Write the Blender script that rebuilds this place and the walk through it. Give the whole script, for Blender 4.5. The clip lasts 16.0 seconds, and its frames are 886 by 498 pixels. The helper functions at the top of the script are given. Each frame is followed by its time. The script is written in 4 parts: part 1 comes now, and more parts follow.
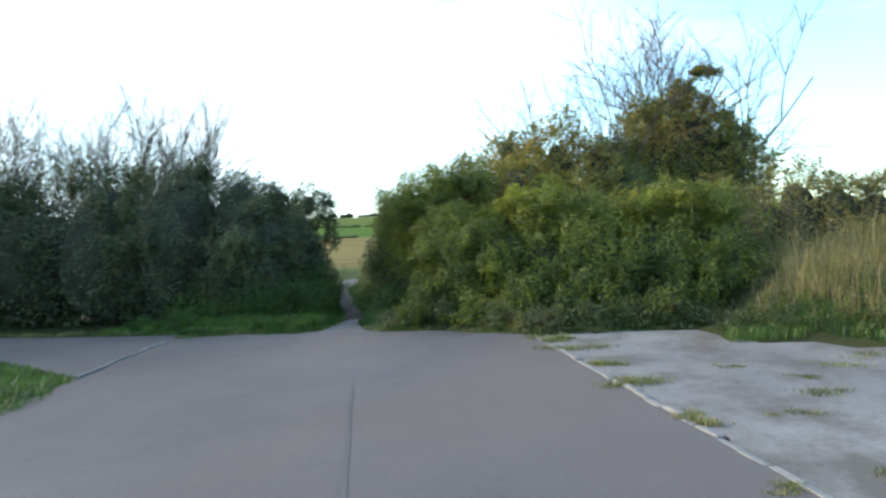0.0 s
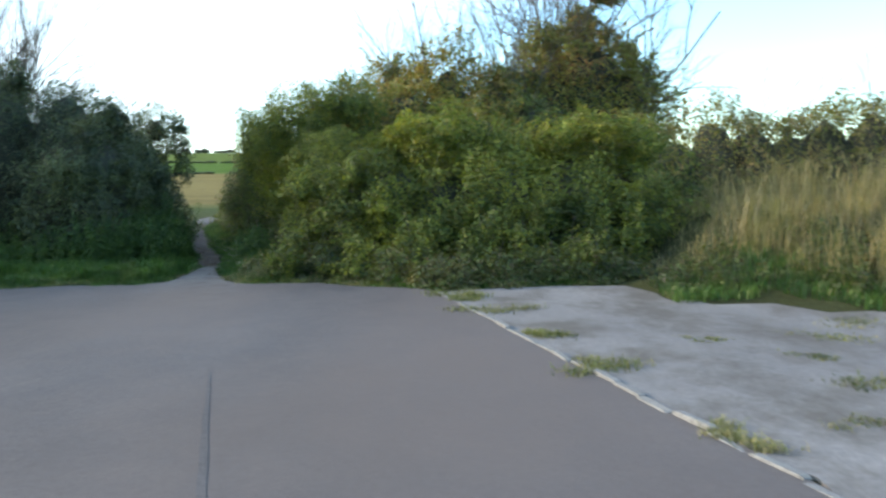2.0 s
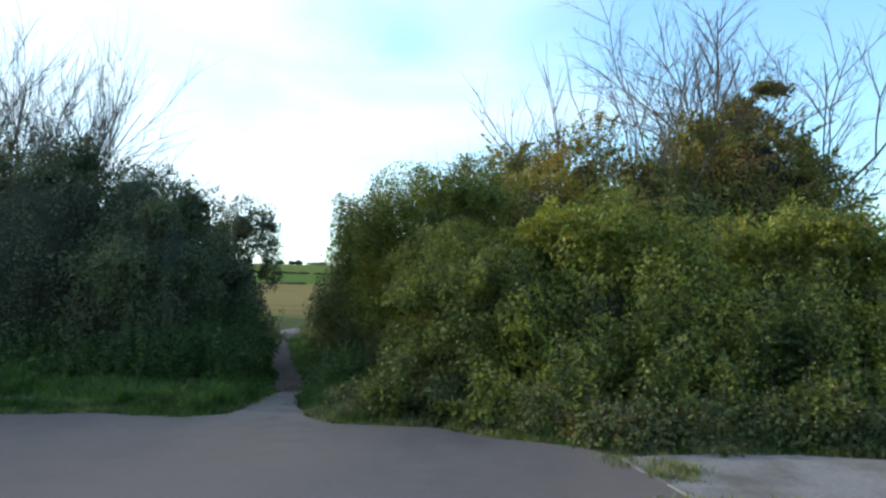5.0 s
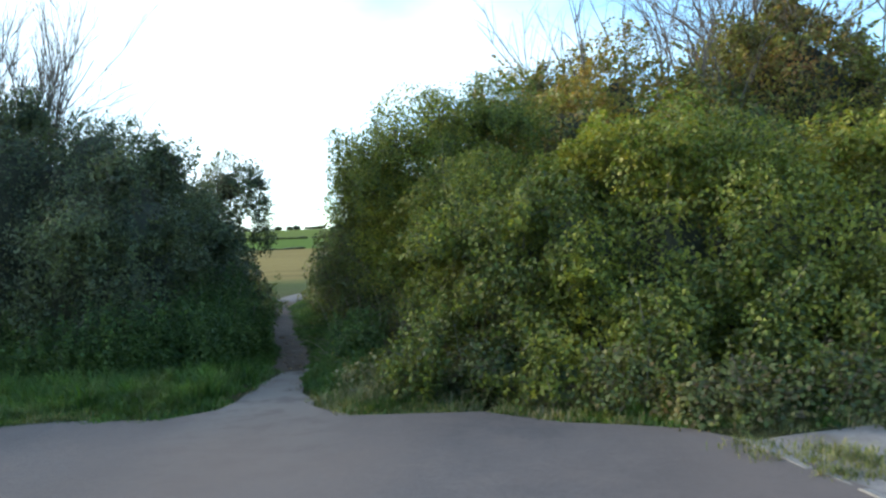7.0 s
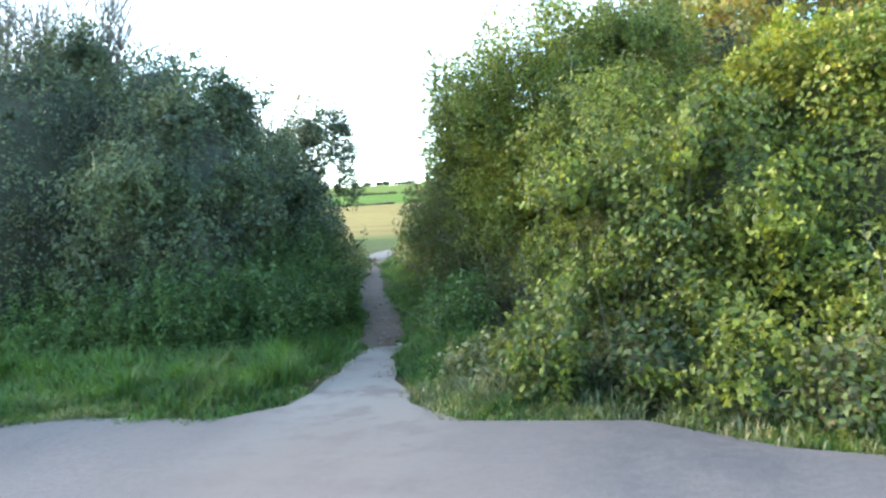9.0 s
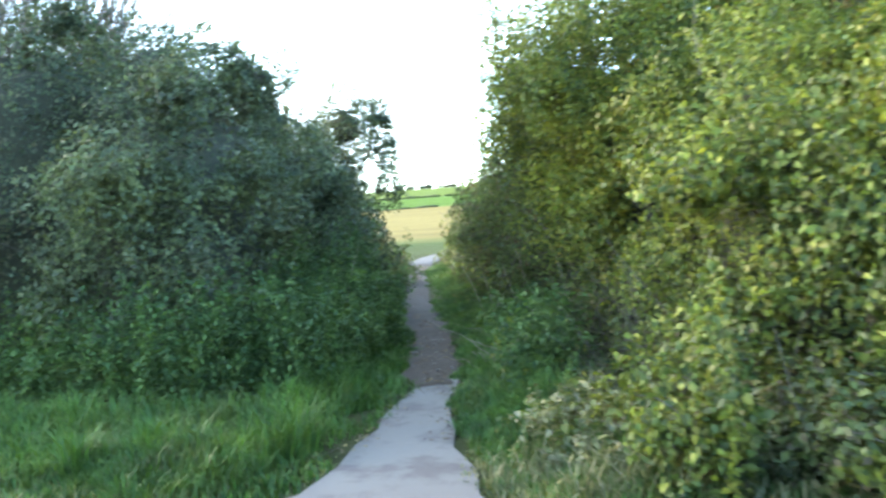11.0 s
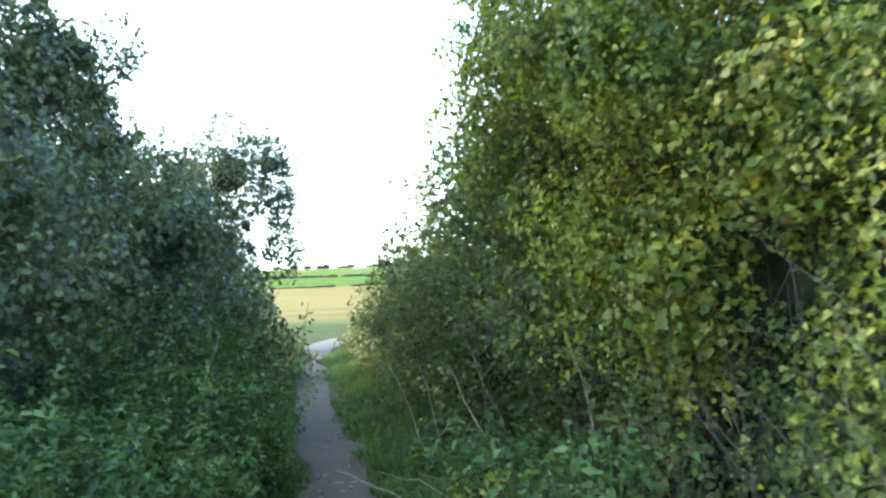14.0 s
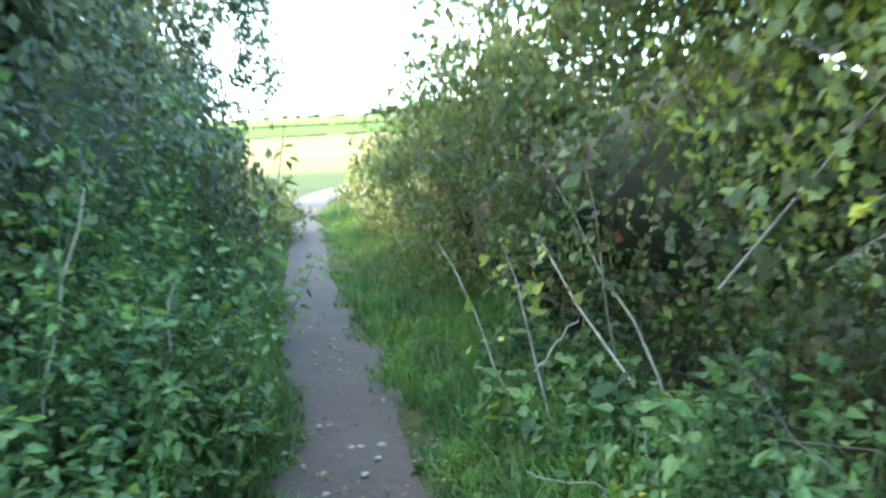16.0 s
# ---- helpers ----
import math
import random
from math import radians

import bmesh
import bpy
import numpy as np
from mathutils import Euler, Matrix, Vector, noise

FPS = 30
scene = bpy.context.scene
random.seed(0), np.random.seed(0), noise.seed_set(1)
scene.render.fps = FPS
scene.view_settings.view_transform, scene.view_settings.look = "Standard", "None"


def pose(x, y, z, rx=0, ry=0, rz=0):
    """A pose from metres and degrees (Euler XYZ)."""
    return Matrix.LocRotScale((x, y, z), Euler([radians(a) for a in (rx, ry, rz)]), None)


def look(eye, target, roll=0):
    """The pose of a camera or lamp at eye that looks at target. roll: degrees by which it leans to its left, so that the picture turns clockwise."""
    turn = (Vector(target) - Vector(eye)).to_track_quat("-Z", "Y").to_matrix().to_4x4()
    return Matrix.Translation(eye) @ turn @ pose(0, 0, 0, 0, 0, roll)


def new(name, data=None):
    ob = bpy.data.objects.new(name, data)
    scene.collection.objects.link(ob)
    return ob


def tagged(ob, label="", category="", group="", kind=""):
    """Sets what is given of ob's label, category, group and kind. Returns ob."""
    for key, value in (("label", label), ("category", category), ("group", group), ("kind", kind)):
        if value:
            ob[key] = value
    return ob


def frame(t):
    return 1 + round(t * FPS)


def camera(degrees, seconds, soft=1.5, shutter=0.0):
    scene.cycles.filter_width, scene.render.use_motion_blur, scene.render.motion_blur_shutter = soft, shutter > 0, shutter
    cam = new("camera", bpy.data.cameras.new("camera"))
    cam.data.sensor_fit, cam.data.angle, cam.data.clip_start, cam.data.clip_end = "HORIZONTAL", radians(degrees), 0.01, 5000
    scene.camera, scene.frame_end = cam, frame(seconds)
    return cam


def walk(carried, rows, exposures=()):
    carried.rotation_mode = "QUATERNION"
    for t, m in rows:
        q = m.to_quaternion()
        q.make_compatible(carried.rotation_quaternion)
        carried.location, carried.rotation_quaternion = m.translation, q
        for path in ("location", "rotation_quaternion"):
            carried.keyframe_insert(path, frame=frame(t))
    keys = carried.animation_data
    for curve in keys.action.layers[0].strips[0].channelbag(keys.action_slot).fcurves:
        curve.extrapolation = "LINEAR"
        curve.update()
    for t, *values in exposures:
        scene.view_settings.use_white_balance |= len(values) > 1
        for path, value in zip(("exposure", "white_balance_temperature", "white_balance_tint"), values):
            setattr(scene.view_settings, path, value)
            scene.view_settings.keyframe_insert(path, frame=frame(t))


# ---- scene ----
cam = camera(57.0, 16.0, soft=2.4, shutter=0.4)
PATH = [
    (0, (6.862, 17.263, 1.604), (6.446, 19.219, 1.615), -2.23),
    (0.5, (6.607, 17.963, 1.589), (6.367, 19.949, 1.610), -3.53),
    (1, (6.364, 18.662, 1.573), (6.344, 20.662, 1.534), -2.00),
    (1.5, (6.132, 19.356, 1.556), (6.198, 21.352, 1.457), -3.11),
    (2, (5.911, 20.042, 1.539), (5.829, 22.036, 1.398), -0.78),
    (2.5, (5.699, 20.720, 1.523), (5.485, 22.704, 1.392), 0.73),
    (3, (5.494, 21.386, 1.506), (5.093, 23.345, 1.502), -0.36),
    (3.2, (5.415, 21.649, 1.500), (5.047, 23.615, 1.503), -0.90),
    (5.3, (4.630, 24.279, 1.442), (4.342, 26.251, 1.605), 1.48),
    (5.5, (4.559, 24.516, 1.437), (4.294, 26.490, 1.609), -0.61),
    (6, (4.383, 25.098, 1.428), (4.024, 27.065, 1.462), -0.76),
    (6.5, (4.208, 25.665, 1.419), (4.005, 27.655, 1.444), -4.69),
    (7, (4.034, 26.220, 1.412), (3.744, 28.198, 1.447), -2.79),
    (7.5, (3.861, 26.761, 1.407), (3.510, 28.726, 1.273), -5.97),
    (8, (3.686, 27.292, 1.403), (3.145, 29.216, 1.338), -2.90),
    (10.5, (2.781, 29.848, 1.397), (2.335, 31.797, 1.328), -3.79),
    (11, (2.589, 30.359, 1.397), (1.979, 32.263, 1.346), -4.01),
    (11.5, (2.393, 30.876, 1.397), (1.597, 32.708, 1.285), -3.10),
    (12, (2.191, 31.405, 1.396), (1.571, 33.305, 1.343), -3.75),
    (12.5, (1.984, 31.948, 1.393), (1.253, 33.809, 1.454), -1.57),
    (13, (1.771, 32.511, 1.389), (1.197, 34.425, 1.482), -5.12),
    (13.5, (1.551, 33.099, 1.383), (0.970, 35.007, 1.532), -0.81),
    (14, (1.325, 33.717, 1.374), (0.971, 35.680, 1.511), -2.25),
    (14.5, (1.092, 34.369, 1.361), (0.716, 36.331, 1.458), -2.29),
    (15, (0.852, 35.062, 1.345), (0.466, 37.023, 1.296), -6.16),
    (15.5, (0.605, 35.801, 1.323), (0.190, 37.757, 1.251), -3.17),
    (16, (0.350, 36.594, 1.297), (-0.004, 38.548, 1.063), -3.12),
]
EXPOSURES = [(0, 1.75), (0.4, 1.38), (1.0, 1.3), (1.5, 1.45), (2.0, 1.75), (2.5, 2.1), (3.2, 2.05), (5.5, 1.15), (6.5, 1.35), (7.2, 1.75), (7.5, 1.85), (8.0, 2.65), (10.5, 3.2), (11.5, 3.45), (12.0, 3.58), (12.5, 3.65), (13.5, 3.55), (14.5, 3.0), (15.2, 3.08), (15.6, 3.5), (16, 4.28)]
walk(cam, [(t, look(eye, target, roll)) for t, eye, target, roll in PATH], EXPOSURES)

# ---- world and sun ----
SUN_ELEV, SUN_AZ = radians(21), radians(-80)      # azimuth from +y towards +x
world = bpy.data.worlds.new("sky")
scene.world = world
world.use_nodes = True
wn, wl = world.node_tree.nodes, world.node_tree.links
wn.clear()
sky = wn.new("ShaderNodeTexSky")
sky.sky_type, sky.sun_disc = "NISHITA", False
sky.sun_elevation, sky.sun_rotation = SUN_ELEV, SUN_AZ
sky.air_density, sky.dust_density, sky.ozone_density = 1.3, 0.4, 2.5
coord = wn.new("ShaderNodeTexCoord")
stretch = wn.new("ShaderNodeMapping")
stretch.inputs["Scale"].default_value = (1.3, 1.3, 4.2)
wl.new(coord.outputs["Generated"], stretch.inputs["Vector"])
cloud = wn.new("ShaderNodeTexNoise")
cloud.inputs["Scale"].default_value, cloud.inputs["Detail"].default_value = 1.7, 6
cloud.inputs["Distortion"].default_value = 0.5
wl.new(stretch.outputs["Vector"], cloud.inputs["Vector"])
side = wn.new("ShaderNodeVectorMath")
side.operation = "DOT_PRODUCT"
side.inputs[1].default_value = (-0.55, 0.1, 0.2)
wl.new(coord.outputs["Generated"], side.inputs[0])
lift = wn.new("ShaderNodeMath")
wl.new(cloud.outputs["Fac"], lift.inputs[0])
wl.new(side.outputs["Value"], lift.inputs[1])
cover = wn.new("ShaderNodeValToRGB")
cover.color_ramp.elements[0].position, cover.color_ramp.elements[1].position = 0.59, 1.0
wl.new(lift.outputs[0], cover.inputs["Fac"])
veil = wn.new("ShaderNodeMixRGB")
veil.inputs["Color2"].default_value = (3.5, 4.3, 4.85, 1)
wl.new(cover.outputs["Color"], veil.inputs["Fac"])
tint = wn.new("ShaderNodeMixRGB")
tint.blend_type, tint.inputs["Fac"].default_value, tint.inputs["Color2"].default_value = "MULTIPLY", 1.0, (0.78, 0.965, 1.09, 1)
wl.new(sky.outputs["Color"], tint.inputs["Color1"])
wl.new(tint.outputs["Color"], veil.inputs["Color1"])
shine = wn.new("ShaderNodeBackground")
shine.inputs["Strength"].default_value = 0.14
wl.new(veil.outputs["Color"], shine.inputs["Color"])
wl.new(shine.outputs["Background"], wn.new("ShaderNodeOutputWorld").inputs["Surface"])

sun = new("sun", bpy.data.lights.new("sun", "SUN"))
sun.data.energy, sun.data.angle, sun.data.color = 2.0, radians(12), (1.0, 0.9, 0.76)
sun_way = Vector((math.sin(SUN_AZ) * math.cos(SUN_ELEV), math.cos(SUN_AZ) * math.cos(SUN_ELEV), math.sin(SUN_ELEV)))
sun.matrix_world = look(sun_way * 60, (0, 0, 0))


# ---- materials ----
def material(name, rough=0.8):
    m = bpy.data.materials.new(name)
    m.use_nodes = True
    nt = m.node_tree
    bsdf = nt.nodes["Principled BSDF"]
    bsdf.inputs["Roughness"].default_value = rough
    return m, nt, bsdf


def ramp(nt, source, stops, constant=False):
    r = nt.nodes.new("ShaderNodeValToRGB")
    if constant:
        r.color_ramp.interpolation = "CONSTANT"
    while len(r.color_ramp.elements) < len(stops):
        r.color_ramp.elements.new(0.5)
    for e, (p, c) in zip(r.color_ramp.elements, stops):
        e.position, e.color = p, (*c, 1) if len(c) == 3 else c
    nt.links.new(source, r.inputs["Fac"])
    return r.outputs["Color"]


def noise_tex(nt, scale, detail=4, rough=0.6, stretch=(1, 1, 1)):
    geo = nt.nodes.new("ShaderNodeNewGeometry")
    mp = nt.nodes.new("ShaderNodeMapping")
    mp.inputs["Scale"].default_value = stretch
    nt.links.new(geo.outputs["Position"], mp.inputs["Vector"])
    n = nt.nodes.new("ShaderNodeTexNoise")
    n.inputs["Scale"].default_value, n.inputs["Detail"].default_value, n.inputs["Roughness"].default_value = scale, detail, rough
    nt.links.new(mp.outputs["Vector"], n.inputs["Vector"])
    return n.outputs["Fac"]


def mix(nt, fac, a, b, mode="MIX"):
    n = nt.nodes.new("ShaderNodeMixRGB")
    n.blend_type = mode
    for sock, v in zip(("Fac", "Color1", "Color2"), (fac, a, b)):
        if isinstance(v, (int, float)):
            n.inputs[sock].default_value = v
        elif isinstance(v, tuple):
            n.inputs[sock].default_value = (*v, 1)
        else:
            nt.links.new(v, n.inputs[sock])
    return n.outputs["Color"]


def bump(nt, bsdf, height, strength, distance):
    b = nt.nodes.new("ShaderNodeBump")
    b.inputs["Strength"].default_value, b.inputs["Distance"].default_value = strength, distance
    nt.links.new(height, b.inputs["Height"])
    nt.links.new(b.outputs["Normal"], bsdf.inputs["Normal"])


def leaf_material(name, colours, other, share=0.5, scale=0.9, rough=0.5, through_light=0.35, gloss=0.25):
    """Leaves: each one its own shade, with drifts of another colour through the bush."""
    m, nt, bsdf = material(name, rough)
    geo = nt.nodes.new("ShaderNodeNewGeometry")
    steps = [(k / len(colours), c) for k, c in enumerate(colours)]
    own = ramp(nt, geo.outputs["Random Per Island"], steps, True)
    again = nt.nodes.new("ShaderNodeMath")
    again.operation, again.inputs[1].default_value = "MULTIPLY", 7.31
    frac = nt.nodes.new("ShaderNodeMath")
    frac.operation = "FRACT"
    nt.links.new(geo.outputs["Random Per Island"], again.inputs[0])
    nt.links.new(again.outputs[0], frac.inputs[0])
    drift = ramp(nt, noise_tex(nt, scale, 3), [(0.62 - 0.3 * share, (0, 0, 0)), (0.8 - 0.2 * share, (1, 1, 1))])
    pick = mix(nt, 1.0, drift, ramp(nt, frac.outputs[0], [(0.2, (0, 0, 0)), (0.75, (1, 1, 1))]), "MULTIPLY")
    base = mix(nt, pick, own, other)
    # leaf tone varies by noise; shaded hollows and lit clumps are painted in
    patch_shade = ramp(nt, noise_tex(nt, 0.75, 4, 0.65), [(0.33, (0.6, 0.66, 0.75)), (0.5, (0.95, 0.96, 0.95)), (0.68, (1.3, 1.24, 1.05))])
    base = mix(nt, 1.0, base, patch_shade, "MULTIPLY")
    # the same at sprig size: cool-dark gaps, warm-light tips in the colour
    clump_shade = ramp(nt, noise_tex(nt, 3.6, 3, 0.6), [(0.34, (0.62, 0.68, 0.72)), (0.5, (0.98, 0.98, 0.98)), (0.66, (1.28, 1.24, 1.0))])
    base = mix(nt, 1.0, base, clump_shade, "MULTIPLY")
    blotch = ramp(nt, noise_tex(nt, 55, 2), [(0.35, (0.72, 0.72, 0.7)), (0.65, (1.12, 1.1, 1.05))])
    base = mix(nt, 1.0, base, blotch, "MULTIPLY")
    nt.links.new(base, bsdf.inputs["Base Color"])
    bsdf.inputs["Specular IOR Level"].default_value = gloss
    thin = nt.nodes.new("ShaderNodeBsdfTranslucent")
    nt.links.new(mix(nt, 1.0, base, (1.25, 1.3, 0.7), "MULTIPLY"), thin.inputs["Color"])
    both = nt.nodes.new("ShaderNodeMixShader")
    both.inputs["Fac"].default_value = through_light
    nt.links.new(bsdf.outputs["BSDF"], both.inputs[1])
    nt.links.new(thin.outputs["BSDF"], both.inputs[2])
    nt.links.new(both.outputs["Shader"], nt.nodes["Material Output"].inputs["Surface"])
    return m


def bark_material(name, dark, light, scale=22):
    m, nt, bsdf = material(name, 0.9)
    n = noise_tex(nt, scale, 5, 0.7, (1, 1, 0.25))
    nt.links.new(ramp(nt, n, [(0.3, dark), (0.7, light)]), bsdf.inputs["Base Color"])
    bump(nt, bsdf, n, 0.6, 0.01)
    return m


def asphalt_material(name, dark, light, stone, warm):
    m, nt, bsdf = material(name, 0.88)
    grit = noise_tex(nt, 120, 3, 0.7)
    patch = noise_tex(nt, 0.35, 5, 0.62, (1, 0.55, 1))
    stain = noise_tex(nt, 2.2, 6, 0.7)
    base = ramp(nt, patch, [(0.32, dark), (0.68, light)])
    base = mix(nt, ramp(nt, stain, [(0.45, (0, 0, 0)), (0.8, (0.5, 0.5, 0.5))]), base, warm)
    base = mix(nt, ramp(nt, grit, [(0.5, (0, 0, 0)), (0.72, (0.55, 0.55, 0.55))]), base, stone)
    base = mix(nt, 1.0, base, ramp(nt, noise_tex(nt, 16, 5, 0.75), [(0.3, (0.78, 0.78, 0.79)), (0.7, (1.2, 1.19, 1.17))]), "MULTIPLY")
    base = mix(nt, ramp(nt, noise_tex(nt, 60, 2), [(0.3, (0.5, 0.5, 0.5)), (0.45, (0, 0, 0))]), base, tuple(0.55 * c for c in dark))
    nt.links.new(base, bsdf.inputs["Base Color"])
    bsdf.inputs["Specular IOR Level"].default_value = 0.25
    bump(nt, bsdf, grit, 0.5, 0.006)
    return m


ROAD = asphalt_material("worn_asphalt", (0.055, 0.052, 0.056), (0.108, 0.099, 0.101), (0.18, 0.164, 0.158), (0.142, 0.114, 0.103))
# a pale trodden track worn into the lane where it narrows to the path
nt, bsdf = ROAD.node_tree, ROAD.node_tree.nodes["Principled BSDF"]
where = nt.nodes.new("ShaderNodeNewGeometry")


def blend_along(way, shift, stops):
    d = nt.nodes.new("ShaderNodeVectorMath")
    d.operation, d.inputs[1].default_value = "DOT_PRODUCT", way
    nt.links.new(where.outputs["Position"], d.inputs[0])
    add = nt.nodes.new("ShaderNodeMath")
    add.inputs[1].default_value = shift
    nt.links.new(d.outputs["Value"], add.inputs[0])
    return ramp(nt, add.outputs[0], stops)


K0, K1 = (0, 0, 0), (1, 1, 1)
track = mix(nt, 1.0, blend_along((0.2 * 0.976, 0.2 * 0.22, 0), -1.708 + 0.5, [(0.3, K0), (0.41, K1), (0.58, K1), (0.68, K0)]),
            blend_along((0, 0.1, 0), -2.95, [(0.1, K0), (0.5, K1)]), "MULTIPLY")
track = mix(nt, 1.0, track, ramp(nt, noise_tex(nt, 2.6, 5, 0.65), [(0.4, K0), (0.52, K1)]), "MULTIPLY")
worn = mix(nt, track, bsdf.inputs["Base Color"].links[0].from_socket, (0.165, 0.158, 0.152))
warm_wash = mix(nt, ramp(nt, noise_tex(nt, 0.22, 3, 0.5, (1, 0.4, 1)), [(0.38, K0), (0.62, (0.75, 0.75, 0.75))]), worn, (0.122, 0.096, 0.084))
nt.links.new(warm_wash, bsdf.inputs["Base Color"])
APRON = asphalt_material("bleached_asphalt", (0.125, 0.117, 0.116), (0.22, 0.205, 0.196), (0.32, 0.298, 0.28), (0.16, 0.135, 0.12))
nt, bsdf = APRON.node_tree, APRON.node_tree.nodes["Principled BSDF"]
silt = ramp(nt, noise_tex(nt, 0.9, 6, 0.68, (1, 0.6, 1)), [(0.44, K0), (0.6, (0.8, 0.8, 0.8))])
nt.links.new(mix(nt, silt, bsdf.inputs["Base Color"].links[0].from_socket, (0.088, 0.074, 0.06)), bsdf.inputs["Base Color"])
SEAM = asphalt_material("seam_asphalt", (0.062, 0.057, 0.059), (0.098, 0.09, 0.091), (0.18, 0.165, 0.16), (0.13, 0.11, 0.1))
KERB = asphalt_material("kerb_concrete", (0.11, 0.106, 0.1), (0.23, 0.222, 0.21), (0.4, 0.38, 0.36), (0.13, 0.125, 0.1))
SOIL = asphalt_material("trodden_soil", (0.036, 0.025, 0.02), (0.068, 0.047, 0.036), (0.13, 0.1, 0.08), (0.045, 0.031, 0.023))
STONE = asphalt_material("pebble_stone", (0.15, 0.135, 0.12), (0.28, 0.26, 0.235), (0.36, 0.34, 0.31), (0.3, 0.26, 0.22))

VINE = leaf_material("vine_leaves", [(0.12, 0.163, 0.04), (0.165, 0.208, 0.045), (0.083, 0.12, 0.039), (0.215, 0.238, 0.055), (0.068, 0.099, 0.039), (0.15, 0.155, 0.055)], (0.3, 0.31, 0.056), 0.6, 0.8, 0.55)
# yellower vine leaves; the sunlit look of the vine tops is in this colour
VINE_TOP = leaf_material("vine_leaves_yellow_sunlit", [(0.165, 0.22, 0.042), (0.225, 0.245, 0.05), (0.115, 0.16, 0.038), (0.28, 0.26, 0.06)], (0.34, 0.28, 0.06), 0.5)
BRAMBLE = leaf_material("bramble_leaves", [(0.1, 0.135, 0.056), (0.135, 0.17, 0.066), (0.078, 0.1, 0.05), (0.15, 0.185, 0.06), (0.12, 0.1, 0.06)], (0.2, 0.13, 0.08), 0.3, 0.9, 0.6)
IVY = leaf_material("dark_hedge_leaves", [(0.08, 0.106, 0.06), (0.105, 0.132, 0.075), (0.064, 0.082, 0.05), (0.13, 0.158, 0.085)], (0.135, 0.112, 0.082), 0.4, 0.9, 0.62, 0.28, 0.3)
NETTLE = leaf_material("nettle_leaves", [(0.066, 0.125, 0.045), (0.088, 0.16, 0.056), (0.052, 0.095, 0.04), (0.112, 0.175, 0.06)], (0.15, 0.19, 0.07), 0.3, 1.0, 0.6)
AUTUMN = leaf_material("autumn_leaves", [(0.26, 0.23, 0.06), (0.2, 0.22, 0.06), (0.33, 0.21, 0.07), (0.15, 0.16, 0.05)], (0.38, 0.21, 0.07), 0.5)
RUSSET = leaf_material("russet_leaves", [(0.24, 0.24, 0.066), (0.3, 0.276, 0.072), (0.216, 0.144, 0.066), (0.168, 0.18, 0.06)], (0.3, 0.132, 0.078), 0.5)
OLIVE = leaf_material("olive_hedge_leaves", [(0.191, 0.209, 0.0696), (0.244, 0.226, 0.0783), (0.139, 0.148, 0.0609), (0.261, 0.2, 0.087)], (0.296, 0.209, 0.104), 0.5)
FAR_LEAF = leaf_material("far_tree_leaves", [(0.05, 0.065, 0.04), (0.07, 0.08, 0.05), (0.04, 0.05, 0.035)], (0.08, 0.08, 0.05), 0.4, 0.1)
TUFT = leaf_material("olive_grass", [(0.2, 0.21, 0.07), (0.15, 0.18, 0.06), (0.27, 0.24, 0.11), (0.11, 0.13, 0.05)], (0.3, 0.25, 0.13), 0.4, 1.6, 0.6, 0.3)
GRASS = leaf_material("lush_grass", [(0.0654, 0.14, 0.0327), (0.0838, 0.168, 0.0374), (0.0514, 0.108, 0.0281), (0.112, 0.178, 0.0467)], (0.159, 0.159, 0.0561), 0.3, 1.6, 0.5, 0.3)
HAY = leaf_material("dry_grass", [(0.36, 0.28, 0.15), (0.43, 0.34, 0.19), (0.27, 0.21, 0.11), (0.2, 0.19, 0.08)], (0.16, 0.18, 0.06), 0.35, 0.8, 0.7, 0.25)
STRAW = leaf_material("faded_weeds", [(0.26, 0.23, 0.13), (0.19, 0.19, 0.1), (0.3, 0.27, 0.17), (0.13, 0.15, 0.06)], (0.12, 0.15, 0.05), 0.4, 1.2, 0.7, 0.25)
LITTER = leaf_material("fallen_leaves", [(0.16, 0.1, 0.06), (0.1, 0.065, 0.045), (0.24, 0.18, 0.1), (0.07, 0.05, 0.04)], (0.3, 0.24, 0.12), 0.3, 1.2, 0.8, 0.05)
BERRY = leaf_material("red_bryony", [(0.2, 0.035, 0.03), (0.15, 0.045, 0.035)], (0.12, 0.1, 0.03), 0.2, 1.0, 0.4, 0.25)
BARK = bark_material("grey_bark", (0.075, 0.064, 0.052), (0.15, 0.13, 0.11))
# near-black green-brown of the filler bodies that stand for shade inside bushes
CORE_SHADE = bark_material("core_shade", (0.022, 0.024, 0.013), (0.055, 0.055, 0.03))
CANE = bark_material("bleached_cane", (0.19, 0.155, 0.11), (0.34, 0.29, 0.22), 30)

# one sheet of land: verge soil near, stubble and pasture further up the slope
LAND, nt, bsdf = material("land", 0.95)
geo = nt.nodes.new("ShaderNodeNewGeometry")
along = nt.nodes.new("ShaderNodeVectorMath")
along.operation = "DOT_PRODUCT"
along.inputs[1].default_value = (-0.277, 0.961, 0)
nt.links.new(geo.outputs["Position"], along.inputs[0])
wob = nt.nodes.new("ShaderNodeMath")
wob.operation, wob.inputs[1].default_value = "MULTIPLY", 26.0
nt.links.new(noise_tex(nt, 0.012, 2), wob.inputs[0])
dist = nt.nodes.new("ShaderNodeMath")
nt.links.new(along.outputs["Value"], dist.inputs[0])
nt.links.new(wob.outputs[0], dist.inputs[1])
unit = nt.nodes.new("ShaderNodeMath")
unit.operation, unit.inputs[1].default_value = "DIVIDE", 1000.0
nt.links.new(dist.outputs[0], unit.inputs[0])
